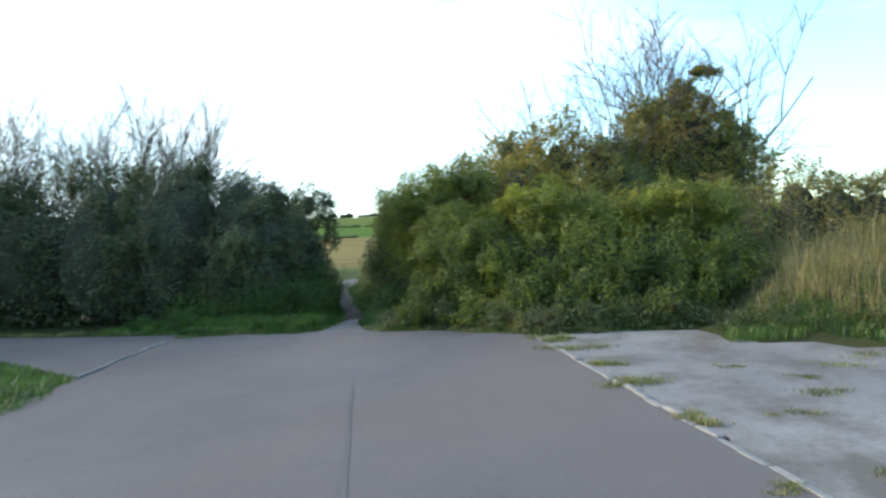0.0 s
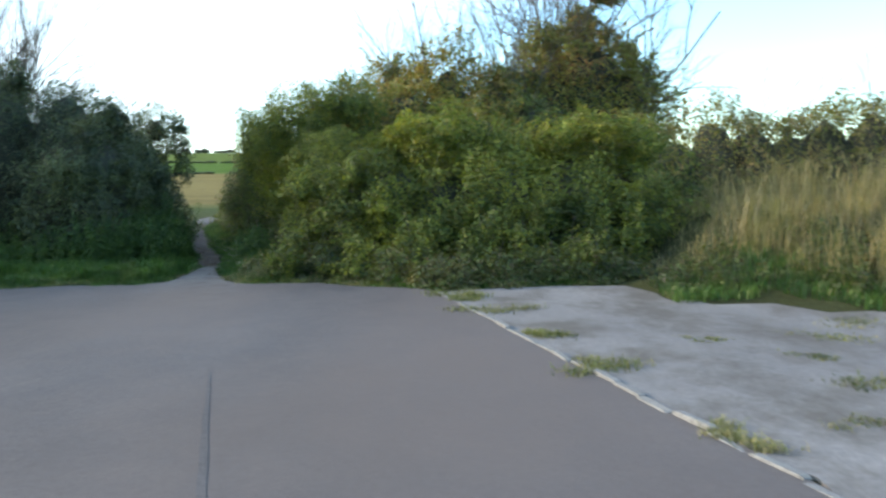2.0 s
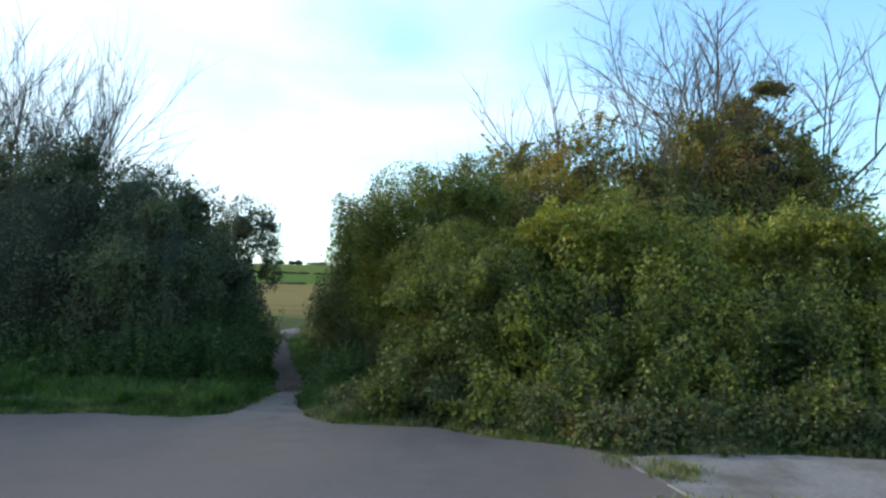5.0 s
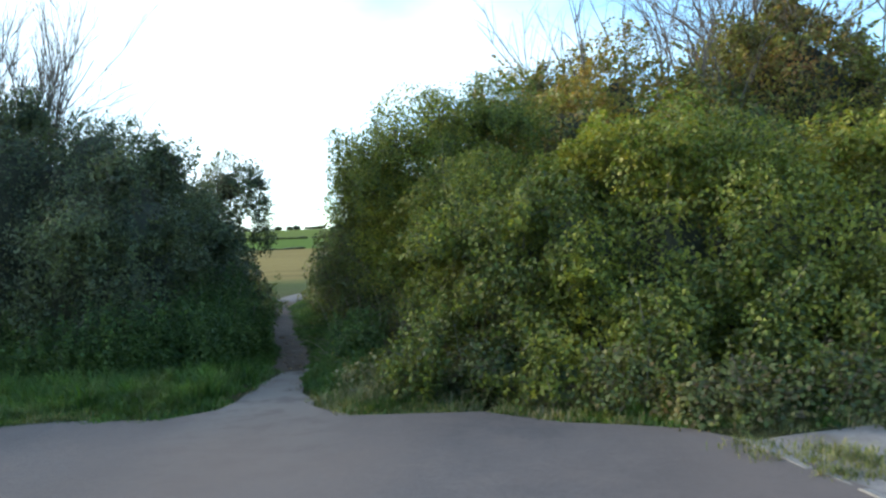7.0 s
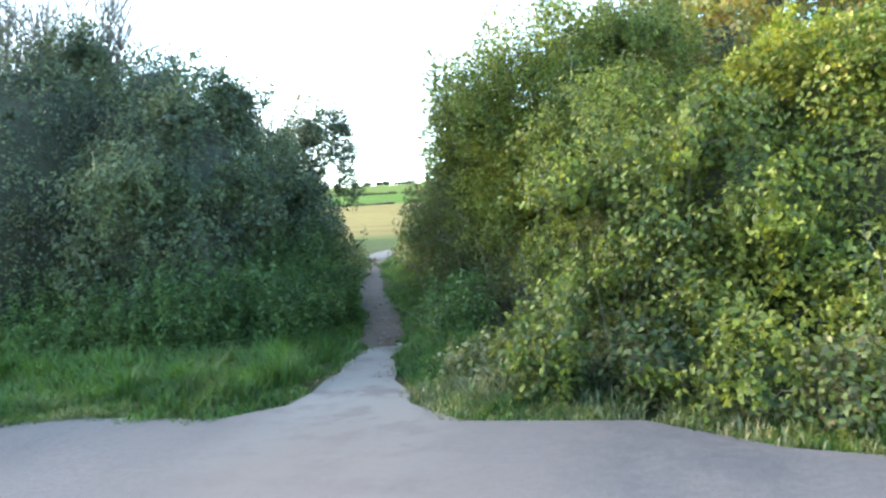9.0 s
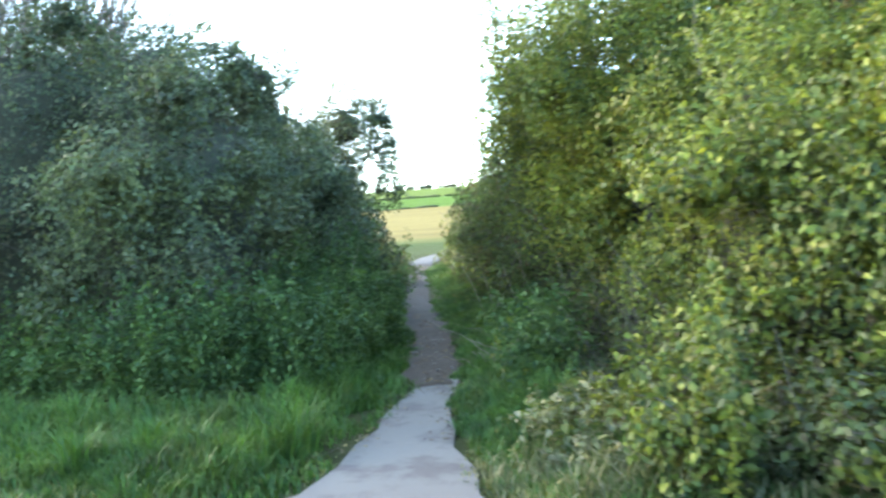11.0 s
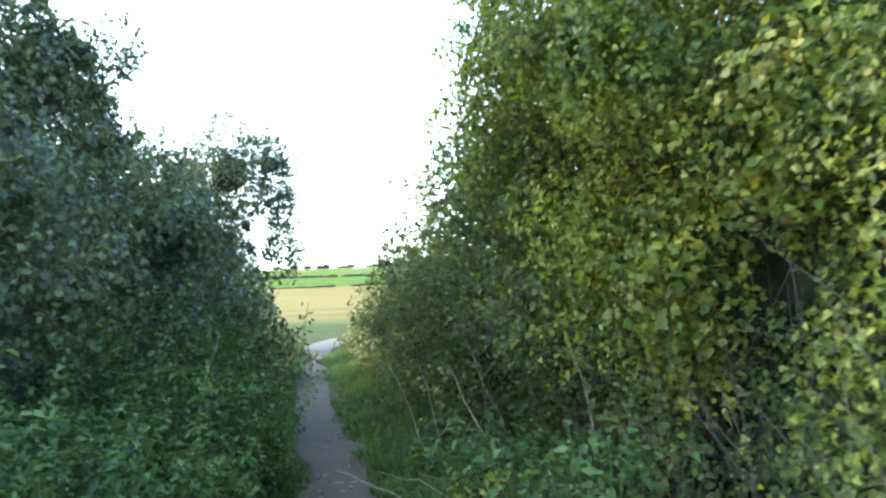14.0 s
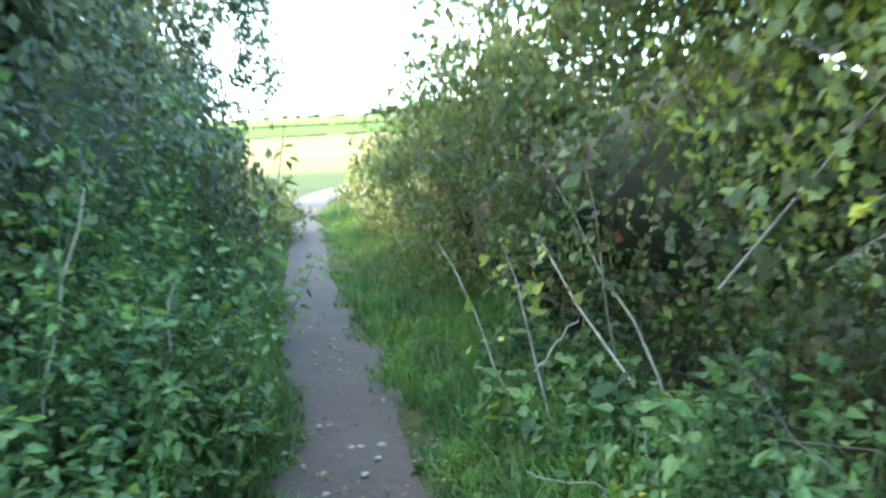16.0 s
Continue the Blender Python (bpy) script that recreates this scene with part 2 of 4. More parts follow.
zone = ramp(nt, unit.outputs[0], [(0.0, (0.05, 0.047, 0.027)), (0.07, (0.05, 0.06, 0.022)), (0.092, (0.06, 0.085, 0.024)), (0.097, (0.195, 0.152, 0.056)),
                                  (0.214, (0.205, 0.16, 0.056)), (0.216, (0.07, 0.13, 0.014)), (0.31, (0.08, 0.14, 0.016)),
                                  (0.312, (0.1, 0.14, 0.02)), (0.7, (0.1, 0.14, 0.024))])
rows_ = noise_tex(nt, 0.09, 4, 0.6, (0.4, 2.2, 1))
zone = mix(nt, 1.0, zone, ramp(nt, rows_, [(0.3, (0.72, 0.72, 0.7)), (0.7, (1.15, 1.13, 1.1))]), "MULTIPLY")
fine = noise_tex(nt, 9, 5, 0.7)
zone = mix(nt, 1.0, zone, ramp(nt, fine, [(0.3, (0.6, 0.58, 0.55)), (0.7, (1.15, 1.15, 1.1))]), "MULTIPLY")
nt.links.new(zone, bsdf.inputs["Base Color"])
bsdf.inputs["Specular IOR Level"].default_value = 0.05
bump(nt, bsdf, fine, 0.7, 0.05)


# ---- builders ----
rng = np.random.default_rng(7)


def mesh_of(name, verts, quads, mat, smooth=False):
    """A mesh from arrays of corners and of faces of one size."""
    verts, quads = np.asarray(verts, np.float32), np.asarray(quads, np.int32)
    me = bpy.data.meshes.new(name)
    k = quads.shape[1]
    me.vertices.add(len(verts))
    me.vertices.foreach_set("co", verts.ravel())
    me.loops.add(quads.size)
    me.loops.foreach_set("vertex_index", quads.ravel())
    me.polygons.add(len(quads))
    me.polygons.foreach_set("loop_start", np.arange(0, quads.size, k, dtype=np.int32))
    if smooth:
        me.polygons.foreach_set("use_smooth", np.ones(len(quads), bool))
    me.update(calc_edges=True)
    me.materials.append(mat)
    return me


def thing(name, at, label, category, group="", kind=""):
    e = new(name)
    e.location = at
    e.empty_display_size = 0.2
    return tagged(e, label, category, group, kind)


def part(name, verts, faces, mat, parent, label="", smooth=False, kind=""):
    v = np.asarray(verts, float) - np.array(parent.location)
    ob = new(name, mesh_of(name, v, faces, mat, smooth))
    ob.parent = parent
    return tagged(ob, label, kind=kind)


def lattice(ix, iy, iz, seed):
    h = (ix * 374761393 + iy * 668265263 + iz * 2147483647 + seed * 974634777) & 0xFFFFFFFF
    h = ((h ^ (h >> 13)) * 1274126177) & 0xFFFFFFFF
    return ((h ^ (h >> 16)) & 0xFFFF) / 65535.0


def lumps(p, scale, seed=0):
    """Smooth noise from 0 to 1 at points p."""
    q = np.asarray(p, float) * scale
    i = np.floor(q).astype(np.int64)
    f = q - i
    f = f * f * (3 - 2 * f)
    out = 0
    for dx in (0, 1):
        for dy in (0, 1):
            for dz in (0, 1):
                w = (f[:, 0] if dx else 1 - f[:, 0]) * (f[:, 1] if dy else 1 - f[:, 1]) * (f[:, 2] if dz else 1 - f[:, 2])
                out = out + w * lattice(i[:, 0] + dx, i[:, 1] + dy, i[:, 2] + dz, seed)
    return out


def unit_rows(v):
    return v / np.maximum(np.linalg.norm(v, axis=1, keepdims=True), 1e-9)


FWD = np.array((-0.277, 0.961))


def land_height(x, y):
    """Level round the lane, a grass bank, and a slope that climbs to the far fields."""
    x, y = np.asarray(x, float), np.asarray(y, float)
    s = (x - 0.5) * FWD[0] + (y - 34.5) * FWD[1]
    z = np.interp(s, (-400, -60, 11, 24, 45, 100, 170, 260, 420, 610, 640, 1400), (-3, -0.03, -0.03, 0.38, 0.55, 2.6, 6.0, 11.6, 20.5, 32.0, 32.0, 20.0))
    run = np.clip(((x - 8.6) * 0.46 + (y - 31.2) * 0.89) / 4.5, 0, 1) * np.clip((x - 8.2) / 1.8, 0, 1)
    return z + 1.15 * run * run * (3 - 2 * run) * np.clip((60 - y) / 15, 0, 1)


def shell(blobs, n, seed, rough=0.22, inset=0.35):
    """Points on and just under the uneven skin of joined ellipsoids, with their outward ways."""
    r = np.random.default_rng(seed)
    b = np.array(blobs, float)
    c, ax = b[:, :3], b[:, 3:6]
    area = (ax[:, 0] * ax[:, 1]) ** 0.8 + (ax[:, 0] * ax[:, 2]) ** 0.8 + (ax[:, 1] * ax[:, 2]) ** 0.8
    which = r.choice(len(b), n * 2, p=area / area.sum())
    d = unit_rows(r.normal(size=(n * 2, 3)))
    p0 = c[which] + d * ax[which]
    bulge = (lumps(p0, 0.8, seed) - 0.5) * 2.4 + (lumps(p0, 2.2, seed + 1) - 0.5) * 1.9 + (lumps(p0, 5.0, seed + 2) - 0.5) * 1.2
    hollow = np.clip(0.5 - lumps(p0, 3.6, seed + 3), 0, 1) * 2.4 + np.clip(0.42 - lumps(p0, 1.3, seed + 4), 0, 1) * 1.6
    depth = np.minimum(r.random(n * 2) ** 2 * inset + hollow * inset, inset * 1.15)
    out = unit_rows(d / ax[which])
    p = p0 + out * (rough * bulge - depth)[:, None]
    keep = p[:, 2] > land_height(p[:, 0], p[:, 1]) + 0.02
    for k in range(len(b)):
        q = (p - c[k]) / ax[k]
        inside = (q * q).sum(1) < (1 - min(0.4, inset * 0.7 / ax[k].min())) ** 2
        keep &= ~(inside & (which != k))
    return p[keep][:n], out[keep][:n]


def leaf_mesh(p, out, size, seed, up=0.35, loose=0.75, droop=0.0, shape=1.0, plain=False):
    """Folded, pointed leaves, two faces each, at points p; plain: one bent face each."""
    r = np.random.default_rng(seed + 50)
    n = len(p)
    nrm = unit_rows(out + np.array((0, 0, up)) + r.normal(size=(n, 3)) * loose)
    tip = unit_rows(np.cross(nrm, r.normal(size=(n, 3))) + np.array((0, 0, -droop)))
    tip = unit_rows(tip - nrm * (tip * nrm).sum(1, keepdims=True))
    wide = np.cross(nrm, tip)
    s = (size * (0.6 + 0.8 * r.random(n)))[:, None]
    fold = 0.16 * s * nrm
    a = p - tip * s * 0.5
    if plain:
        v = np.stack([a, p + wide * s * 0.36 * shape + fold, p + tip * s * 0.55, p - wide * s * 0.36 * shape + fold], 1).reshape(-1, 3)
        return v, np.arange(n * 4).reshape(-1, 4)
    v = np.stack([p - tip * s * 0.3, p - tip * s * 0.42 + wide * s * 0.26 * shape + fold * 0.8, p - tip * s * 0.02 + wide * s * 0.42 * shape + fold, p + tip * s * 0.6 - fold * 0.9,
                  p - tip * s * 0.02 - wide * s * 0.42 * shape + fold, p - tip * s * 0.42 - wide * s * 0.26 * shape + fold * 0.8], 1).reshape(-1, 3)
    k = np.arange(n)[:, None] * 6
    f = np.concatenate([k + np.array((0, 1, 2, 3)), k + np.array((0, 3, 4, 5))], 1).reshape(-1, 4)
    return v, f


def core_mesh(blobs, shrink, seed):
    """An opaque filler inside a bush: one lumpy closed body for each limb of it."""
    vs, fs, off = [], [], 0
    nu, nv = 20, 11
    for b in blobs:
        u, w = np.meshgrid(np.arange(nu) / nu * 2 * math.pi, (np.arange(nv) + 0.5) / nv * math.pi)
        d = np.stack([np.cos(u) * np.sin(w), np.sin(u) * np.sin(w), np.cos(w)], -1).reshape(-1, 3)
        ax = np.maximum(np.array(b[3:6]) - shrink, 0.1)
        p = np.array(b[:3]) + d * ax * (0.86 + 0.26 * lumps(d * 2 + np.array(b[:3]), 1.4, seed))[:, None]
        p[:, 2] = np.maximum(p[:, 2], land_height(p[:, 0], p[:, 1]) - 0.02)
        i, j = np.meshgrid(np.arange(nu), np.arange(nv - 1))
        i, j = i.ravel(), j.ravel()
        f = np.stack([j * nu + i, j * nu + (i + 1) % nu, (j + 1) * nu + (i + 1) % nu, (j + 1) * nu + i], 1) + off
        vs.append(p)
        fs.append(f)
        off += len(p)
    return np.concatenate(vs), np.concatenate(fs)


def knobs(blobs, n, seed, small, large):
    """The blobs with smaller lumps set into their skin."""
    r = np.random.default_rng(seed)
    out = list(blobs)
    for _ in range(n):
        b = blobs[r.integers(0, len(blobs))]
        d = r.normal(size=3)
        d[2] = abs(d[2]) * 0.7
        d /= np.linalg.norm(d)
        p = np.array(b[:3]) + d * np.array(b[3:6]) * 0.97
        k = small + (large - small) * r.random() ** 1.5
        out.append((*p, k * (0.8 + 0.5 * r.random()), k * (0.8 + 0.4 * r.random()), k * (0.6 + 0.5 * r.random())))
    return out


def tube(points, radii, sides=5):
    p, r = np.asarray(points, float), np.asarray(radii, float)
    t = unit_rows(np.gradient(p, axis=0))
    ref = np.where(np.abs(t[:, 2:3]) > 0.9, np.array((1.0, 0, 0)), np.array((0, 0, 1.0)))
    a = unit_rows(np.cross(t, ref))
    b = np.cross(t, a)
    ang = np.arange(sides) / sides * 2 * math.pi
    v = (p[:, None] + r[:, None, None] * (np.cos(ang)[None, :, None] * a[:, None] + np.sin(ang)[None, :, None] * b[:, None])).reshape(-1, 3)
    k = np.arange(sides)
    f = np.concatenate([np.stack([j * sides + k, j * sides + (k + 1) % sides, (j + 1) * sides + (k + 1) % sides, (j + 1) * sides + k], 1) for j in range(len(p) - 1)])
    return v, f


def joined(pieces):
    vs, fs, off = [], [], 0
    for v, f in pieces:
        vs.append(v)
        fs.append(f + off)
        off += len(v)
    return np.concatenate(vs), np.concatenate(fs)


def grow(base, way, length, radius, depth, r, spread=0.6, wind=(0, 0, 0), kids=4, pieces=None):
    """A limb with its side branches, thinning to twigs."""
    pieces = [] if pieces is None else pieces
    n = 6 if depth else 4
    pts, w = [np.array(base, float)], np.array(way, float)
    for k in range(n - 1):
        w = w + r.normal(size=3) * 0.14 + np.array(wind) * 0.08
        w /= np.linalg.norm(w)
        pts.append(pts[-1] + w * length / (n - 1))
    pts = np.array(pts)
    pieces.append(tube(pts, np.linspace(radius, radius * (0.45 if depth else 0.3), n), 5 if radius > 0.012 else 3))
    if depth:
        for k in range(kids):
            u = 0.28 + 0.72 * (k + r.random()) / kids
            at = pts[int(u * (n - 1))]
            turn = r.normal(size=3)
            turn -= w * (turn @ w)
            way2 = w * 0.9 + turn / np.linalg.norm(turn) * spread * (0.6 + 0.6 * r.random()) + np.array((0, 0, 0.18)) + np.array(wind) * 0.25
            grow(at, way2 / np.linalg.norm(way2), length * (0.33 + 0.2 * r.random()), radius * 0.5, depth - 1, r, spread, wind, kids, pieces)
    return pieces


def bush(name, label, category, blobs, n, size, mat, seed, group="", rough=0.22, inset=0.4, up=0.35, loose=0.75, droop=0.0, shrink=0.45, twigs=40, shape=1.0, core=CORE_SHADE, plain=False, sprays=160, reach=0.5, lumpy=0, hem=0.0):
    """A shrub: dark filler inside for its shade, a leafy skin, leafy shoots that arch out of it, and bare twigs."""
    b = np.array(blobs, float)
    cx, cy = b[:, 0].mean(), b[:, 1].mean()
    e = thing(name, (cx, cy, float(land_height(cx, cy))), label, category, group)
    # added bodies: stop the view through and darken gaps like inner shade
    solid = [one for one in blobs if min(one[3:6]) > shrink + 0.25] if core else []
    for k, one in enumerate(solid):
        part("shade_core", *core_mesh([one], shrink + 0.22, seed + k), core, e, "dark tangle of stems and inner leaves" if k == 0 else "", True)
    if lumpy:
        blobs = knobs(blobs, lumpy, seed + 23, 0.3, 0.65)
    p, out = shell(blobs, n, seed, rough, inset)
    if hem:
        hang = p[:, 2] > hem + 0.7 * (lumps(p * np.array((1, 1, 0)), 1.8, seed + 6) - 0.5)
        p, out = p[hang], out[hang]
    r = np.random.default_rng(seed + 9)
    lp, lo, stems = [p], [out], []
    for i in r.choice(len(p), sprays):
        w = out[i] * 0.8 + np.array((0, 0, 0.35 + 0.5 * r.random())) + r.normal(size=3) * 0.4
        w /= np.linalg.norm(w)
        ln = reach * (0.35 + 0.9 * r.random() ** 2)
        u = np.linspace(0, 1, 5)[:, None]
        arc = p[i] - w * 0.15 + w * u * ln + np.array((0, 0, -0.45 * ln * (0.5 + droop))) * u ** 2
        stems.append(tube(arc, (0.005, 0.0045, 0.004, 0.003, 0.0015), 3))
        k = int(10 + 26 * ln / 0.5)
        t = r.random(k)[:, None]
        q = p[i] - w * 0.15 + w * t * ln + np.array((0, 0, -0.45 * ln * (0.5 + droop))) * t ** 2 + r.normal(size=(k, 3)) * size * 0.75 * (1.15 - t)
        lp.append(q)
        lo.append(np.tile(w * 0.3 + np.array((0, 0, 0.6)), (k, 1)))
    for i in r.choice(len(p), twigs):
        w = out[i] * 0.5 + np.array((0, 0, 0.8)) + r.normal(size=3) * 0.35
        w /= np.linalg.norm(w)
        ln = 0.25 + 0.45 * r.random()
        stems.append(tube(np.array([p[i] - w * 0.3, p[i], p[i] + w * ln * 0.5 + r.normal(size=3) * 0.03, p[i] + w * ln]), (0.005, 0.004, 0.003, 0.0015), 3))
    lp, lo = np.concatenate(lp), np.concatenate(lo)
    ok = lp[:, 2] > land_height(lp[:, 0], lp[:, 1])
    part("foliage", *leaf_mesh(lp[ok], lo[ok], size, seed, up, loose, droop, shape, plain), mat, e, kind="stuff")
    if stems:
        part("brushwood", *joined(stems), BARK, e, "thin shoots and bare twigs", kind="stuff")
    return e


def blades(n_pts, height, width, seed, lean=0.5):
    """Bent grass blades, at points on the land."""
    r = np.random.default_rng(seed)
    xy = np.asarray(n_pts)
    n = len(xy)
    h = height * (0.45 + 0.75 * r.random(n)) if np.isscalar(height) else height * (0.5 + 0.7 * r.random(n))
    a = r.random(n) * 2 * math.pi
    way = np.stack([np.cos(a), np.sin(a), np.zeros(n)], 1)
    across = np.stack([-np.sin(a), np.cos(a), np.zeros(n)], 1) * (width * (0.6 + 0.8 * r.random(n)))[:, None]
    b = np.column_stack([xy, land_height(xy[:, 0], xy[:, 1]) - 0.01])
    up = np.array((0, 0, 1.0))
    ln = (lean * (0.3 + r.random(n)))[:, None]
    m = b + up * (h * 0.55)[:, None] + way * h[:, None] * ln * 0.25
    t = b + up * (h * 0.95)[:, None] * (1 - 0.25 * ln) + way * h[:, None] * ln * 0.85
    v = np.stack([b - across, b + across, m + across * 0.8, m - across * 0.8, t], 1).reshape(-1, 3)
    k = np.arange(n)[:, None] * 5
    return v, np.concatenate([k + np.array((0, 1, 2)), k + np.array((0, 2, 3)), k + np.array((3, 2, 4))], 1).reshape(-1, 3)


def along_line(line, n, spread, seed, power=1.0, with_depth=False):
    """Points strewn beside a line, to its one side by up to spread."""
    r = np.random.default_rng(seed)
    l = np.array(line, float)
    seg = np.linalg.norm(np.diff(l, axis=0), axis=1)
    s = r.random(n) * seg.sum()
    cum = np.concatenate([[0], np.cumsum(seg)])
    k = np.clip(np.searchsorted(cum, s) - 1, 0, len(seg) - 1)
    u = ((s - cum[k]) / seg[k])[:, None]
    p = l[k] * (1 - u) + l[k + 1] * u
    d = (l[k + 1] - l[k]) / seg[k][:, None]
    side_way = np.column_stack([-d[:, 1], d[:, 0]])
    wob = (lumps(np.column_stack([p, np.zeros(n)]), 1.7, seed) - 0.5) * 0.35
    u = r.random(n) ** power
    strewn = p + side_way * (u * spread + wob)[:, None]
    return np.column_stack([strewn, u]) if with_depth else strewn


def sheet(name, outline, z, mat, label, category, thick=0.05, worn=0.035):
    """A flat slab with a slightly worn outline."""
    pts = []
    o = [np.array(q, float) for q in outline]
    r = np.random.default_rng(len(o))
    for a, b in zip(o, o[1:] + o[:1]):
        k = max(1, int(np.linalg.norm(b - a) / 0.35))
        for j in range(k):
            w = r.normal(size=2) * worn if 0 < j else 0
            pts.append(a + (b - a) * j / k + w)
    bm = bmesh.new()
    f = bm.faces.new([bm.verts.new((q[0], q[1], z)) for q in pts])
    bmesh.ops.triangulate(bm, faces=[f])
    bottom = bmesh.ops.extrude_face_region(bm, geom=bm.faces[:])
    for v in bottom["geom"]:
        if isinstance(v, bmesh.types.BMVert):
            v.co.z -= thick
    bmesh.ops.recalc_face_normals(bm, faces=bm.faces[:])
    me = bpy.data.meshes.new(name)
    bm.to_mesh(me)
    bm.free()
    me.materials.append(mat)
    return tagged(new(name, me), label, category, kind="structure")


# ---- land, lane and path ----
us = np.concatenate([-np.geomspace(1200, 30, 24), np.linspace(-28, 28, 57), np.geomspace(30, 1200, 24)])
vs_ = np.concatenate([-np.geomspace(400, 42, 12), np.linspace(-40, 60, 101), np.geomspace(62, 1300, 40)])
gu, gv = np.meshgrid(us, vs_)
gx, gy = 0.5 + gu * 0.961 + gv * FWD[0], 34.5 + gu * 0.277 + gv * FWD[1]
gz = land_height(gx, gy)
gi, gj = np.meshgrid(np.arange(len(us) - 1), np.arange(len(vs_) - 1))
g0 = (gj * len(us) + gi).ravel()
tagged(new("ground", mesh_of("ground", np.stack([gx, gy, gz], -1).reshape(-1, 3), np.stack([g0, g0 + 1, g0 + 1 + len(us), g0 + len(us)], 1), LAND, True)),
       "grassy land rising to stubble and pasture fields", "ground", kind="structure")


def right_kerb(y):
    return 5.3 - 0.283 * (y - 32.5)


def left_kerb(y):
    return -0.95 - 0.31 * (y - 28)


MOUTH_L = [(-2.8, 34.1), (-1.5, 33.98), (-0.6, 33.85), (0.05, 33.85), (0.4, 34.3), (0.3, 35.3), (0.14, 36.4), (0.0, 37.6)]
MOUTH_R = [(0.36, 37.5), (0.62, 36.4), (0.98, 35.3), (1.4, 34.4), (1.95, 33.85), (3.2, 33.9), (4.0, 33.3), (5.0, 32.95), (5.3, 32.5)]
sheet("road", [(left_kerb(-20), -20)] + MOUTH_L + MOUTH_R + [(right_kerb(-20), -20)], 0.0, ROAD, "worn grey asphalt end of a lane narrowing into a path", "road")
sheet("pavement_right", [(right_kerb(-20) + 0.02, -20), (5.32, 32.5), (6.0, 32.85), (7.2, 33.2), (8.5, 33.2), (8.6, 31.4), (9.2, 31.7), (10.0, 31.9), (10.9, 31.3),
      (11.2, 30.4), (12.1, 29.6), (14.0, 27.6), (17.5, 24.5), (23, 15), (30, -20)], -0.008, APRON, "bleached cracked asphalt apron beside the lane", "pavement")
sheet("pavement_left", [(-2.86, 34.1), (-4.0, 33.9), (-7.4, 34.1), (-13, 34.3), (-13, 31.4), (-7, 31.0), (-4.2, 30.0), (-2.7, 29.0), (-0.98, 27.9), (-0.97, 28.0)], -0.008, ROAD,
      "worn grey asphalt strip before the dark hedge", "pavement")
# a darker sealed joint along the lane
sheet("road_seam", [(3.88 - 0.314 * (y - 26) + d, y) for y, d in ((8, -0.05), (16, -0.05), (22, -0.04), (27.0, -0.012), (27.0, 0.012), (22, 0.04), (16, 0.05), (8, 0.05))], 0.004, SEAM, "dark tar seam along the lane", "seam", 0.003, 0.008)

PATH_LINE = np.array([(0.2, 37.2), (-0.1, 38.0), (-0.58, 39.3), (-1.2, 41.3), (-2.05, 43.4), (-2.85, 45.4), (-3.9, 48.5), (-5.2, 52.0), (-6.1, 55.0), (-6.5, 58.0), (-6.3, 62.0), (-5.2, 68.0), (-3, 76)])
PATH_WIDE = np.array((0.22, 0.3, 0.3, 0.29, 0.26, 0.22, 0.22, 0.26, 0.36, 0.5, 0.7, 0.9, 1.0))
sp = np.linspace(0, len(PATH_LINE) - 1, 150)
cx_ = np.interp(sp, np.arange(len(PATH_LINE)), PATH_LINE[:, 0])
cy_ = np.interp(sp, np.arange(len(PATH_LINE)), PATH_LINE[:, 1])
for _ in range(6):
    cx_[1:-1], cy_[1:-1] = (cx_[:-2] + cx_[1:-1] * 2 + cx_[2:]) / 4, (cy_[:-2] + cy_[1:-1] * 2 + cy_[2:]) / 4
pw = np.interp(sp, np.arange(len(PATH_LINE)), PATH_WIDE)
pt = unit_rows(np.column_stack([np.gradient(cx_), np.gradient(cy_)]))
cols = np.linspace(-1, 1, 9)
pv = []
for k, c in enumerate(cols):
    wv = pw * (1.15 + 0.35 * (lumps(np.column_stack([cx_, cy_, np.full(150, k // 8 * 5.0)]), 1.1, 3) - 0.5)) * c
    x_, y_ = cx_ + pt[:, 1] * wv, cy_ - pt[:, 0] * wv
    z_ = land_height(x_, y_) + 0.035 - 0.03 * abs(c) ** 3 + 0.03 * (lumps(np.column_stack([x_, y_, 0 * x_]), 3.0, 5) - 0.5)
    pv.append(np.column_stack([x_, y_, z_]))
pv = np.stack(pv, 1).reshape(-1, 3)
a_, b_ = np.meshgrid(np.arange(8), np.arange(149))
k0 = (b_ * 9 + a_).ravel()
tagged(new("pavement_footpath", mesh_of("pavement_footpath", pv, np.stack([k0, k0 + 1, k0 + 10, k0 + 9], 1), SOIL, True)), "trodden brown earth footpath with small stones", "path", kind="structure")
pale = [k for k in range(150) if cy_[k] > 54]
tagged(new("pavement_footpath_pale", mesh_of("pavement_footpath_pale", pv.reshape(150, 9, 3)[pale].reshape(-1, 3) + np.array((0, 0, 0.012)),
       np.concatenate([[(j * 9 + c, j * 9 + c + 1, j * 9 + c + 10, j * 9 + c + 9) for c in range(8)] for j in range(len(pale) - 1)]), SEAM, True)), "pale gravel end of the footpath", "path", kind="structure")


# ---- hedges ----
def row(points):
    return [tuple(q) for q in points]


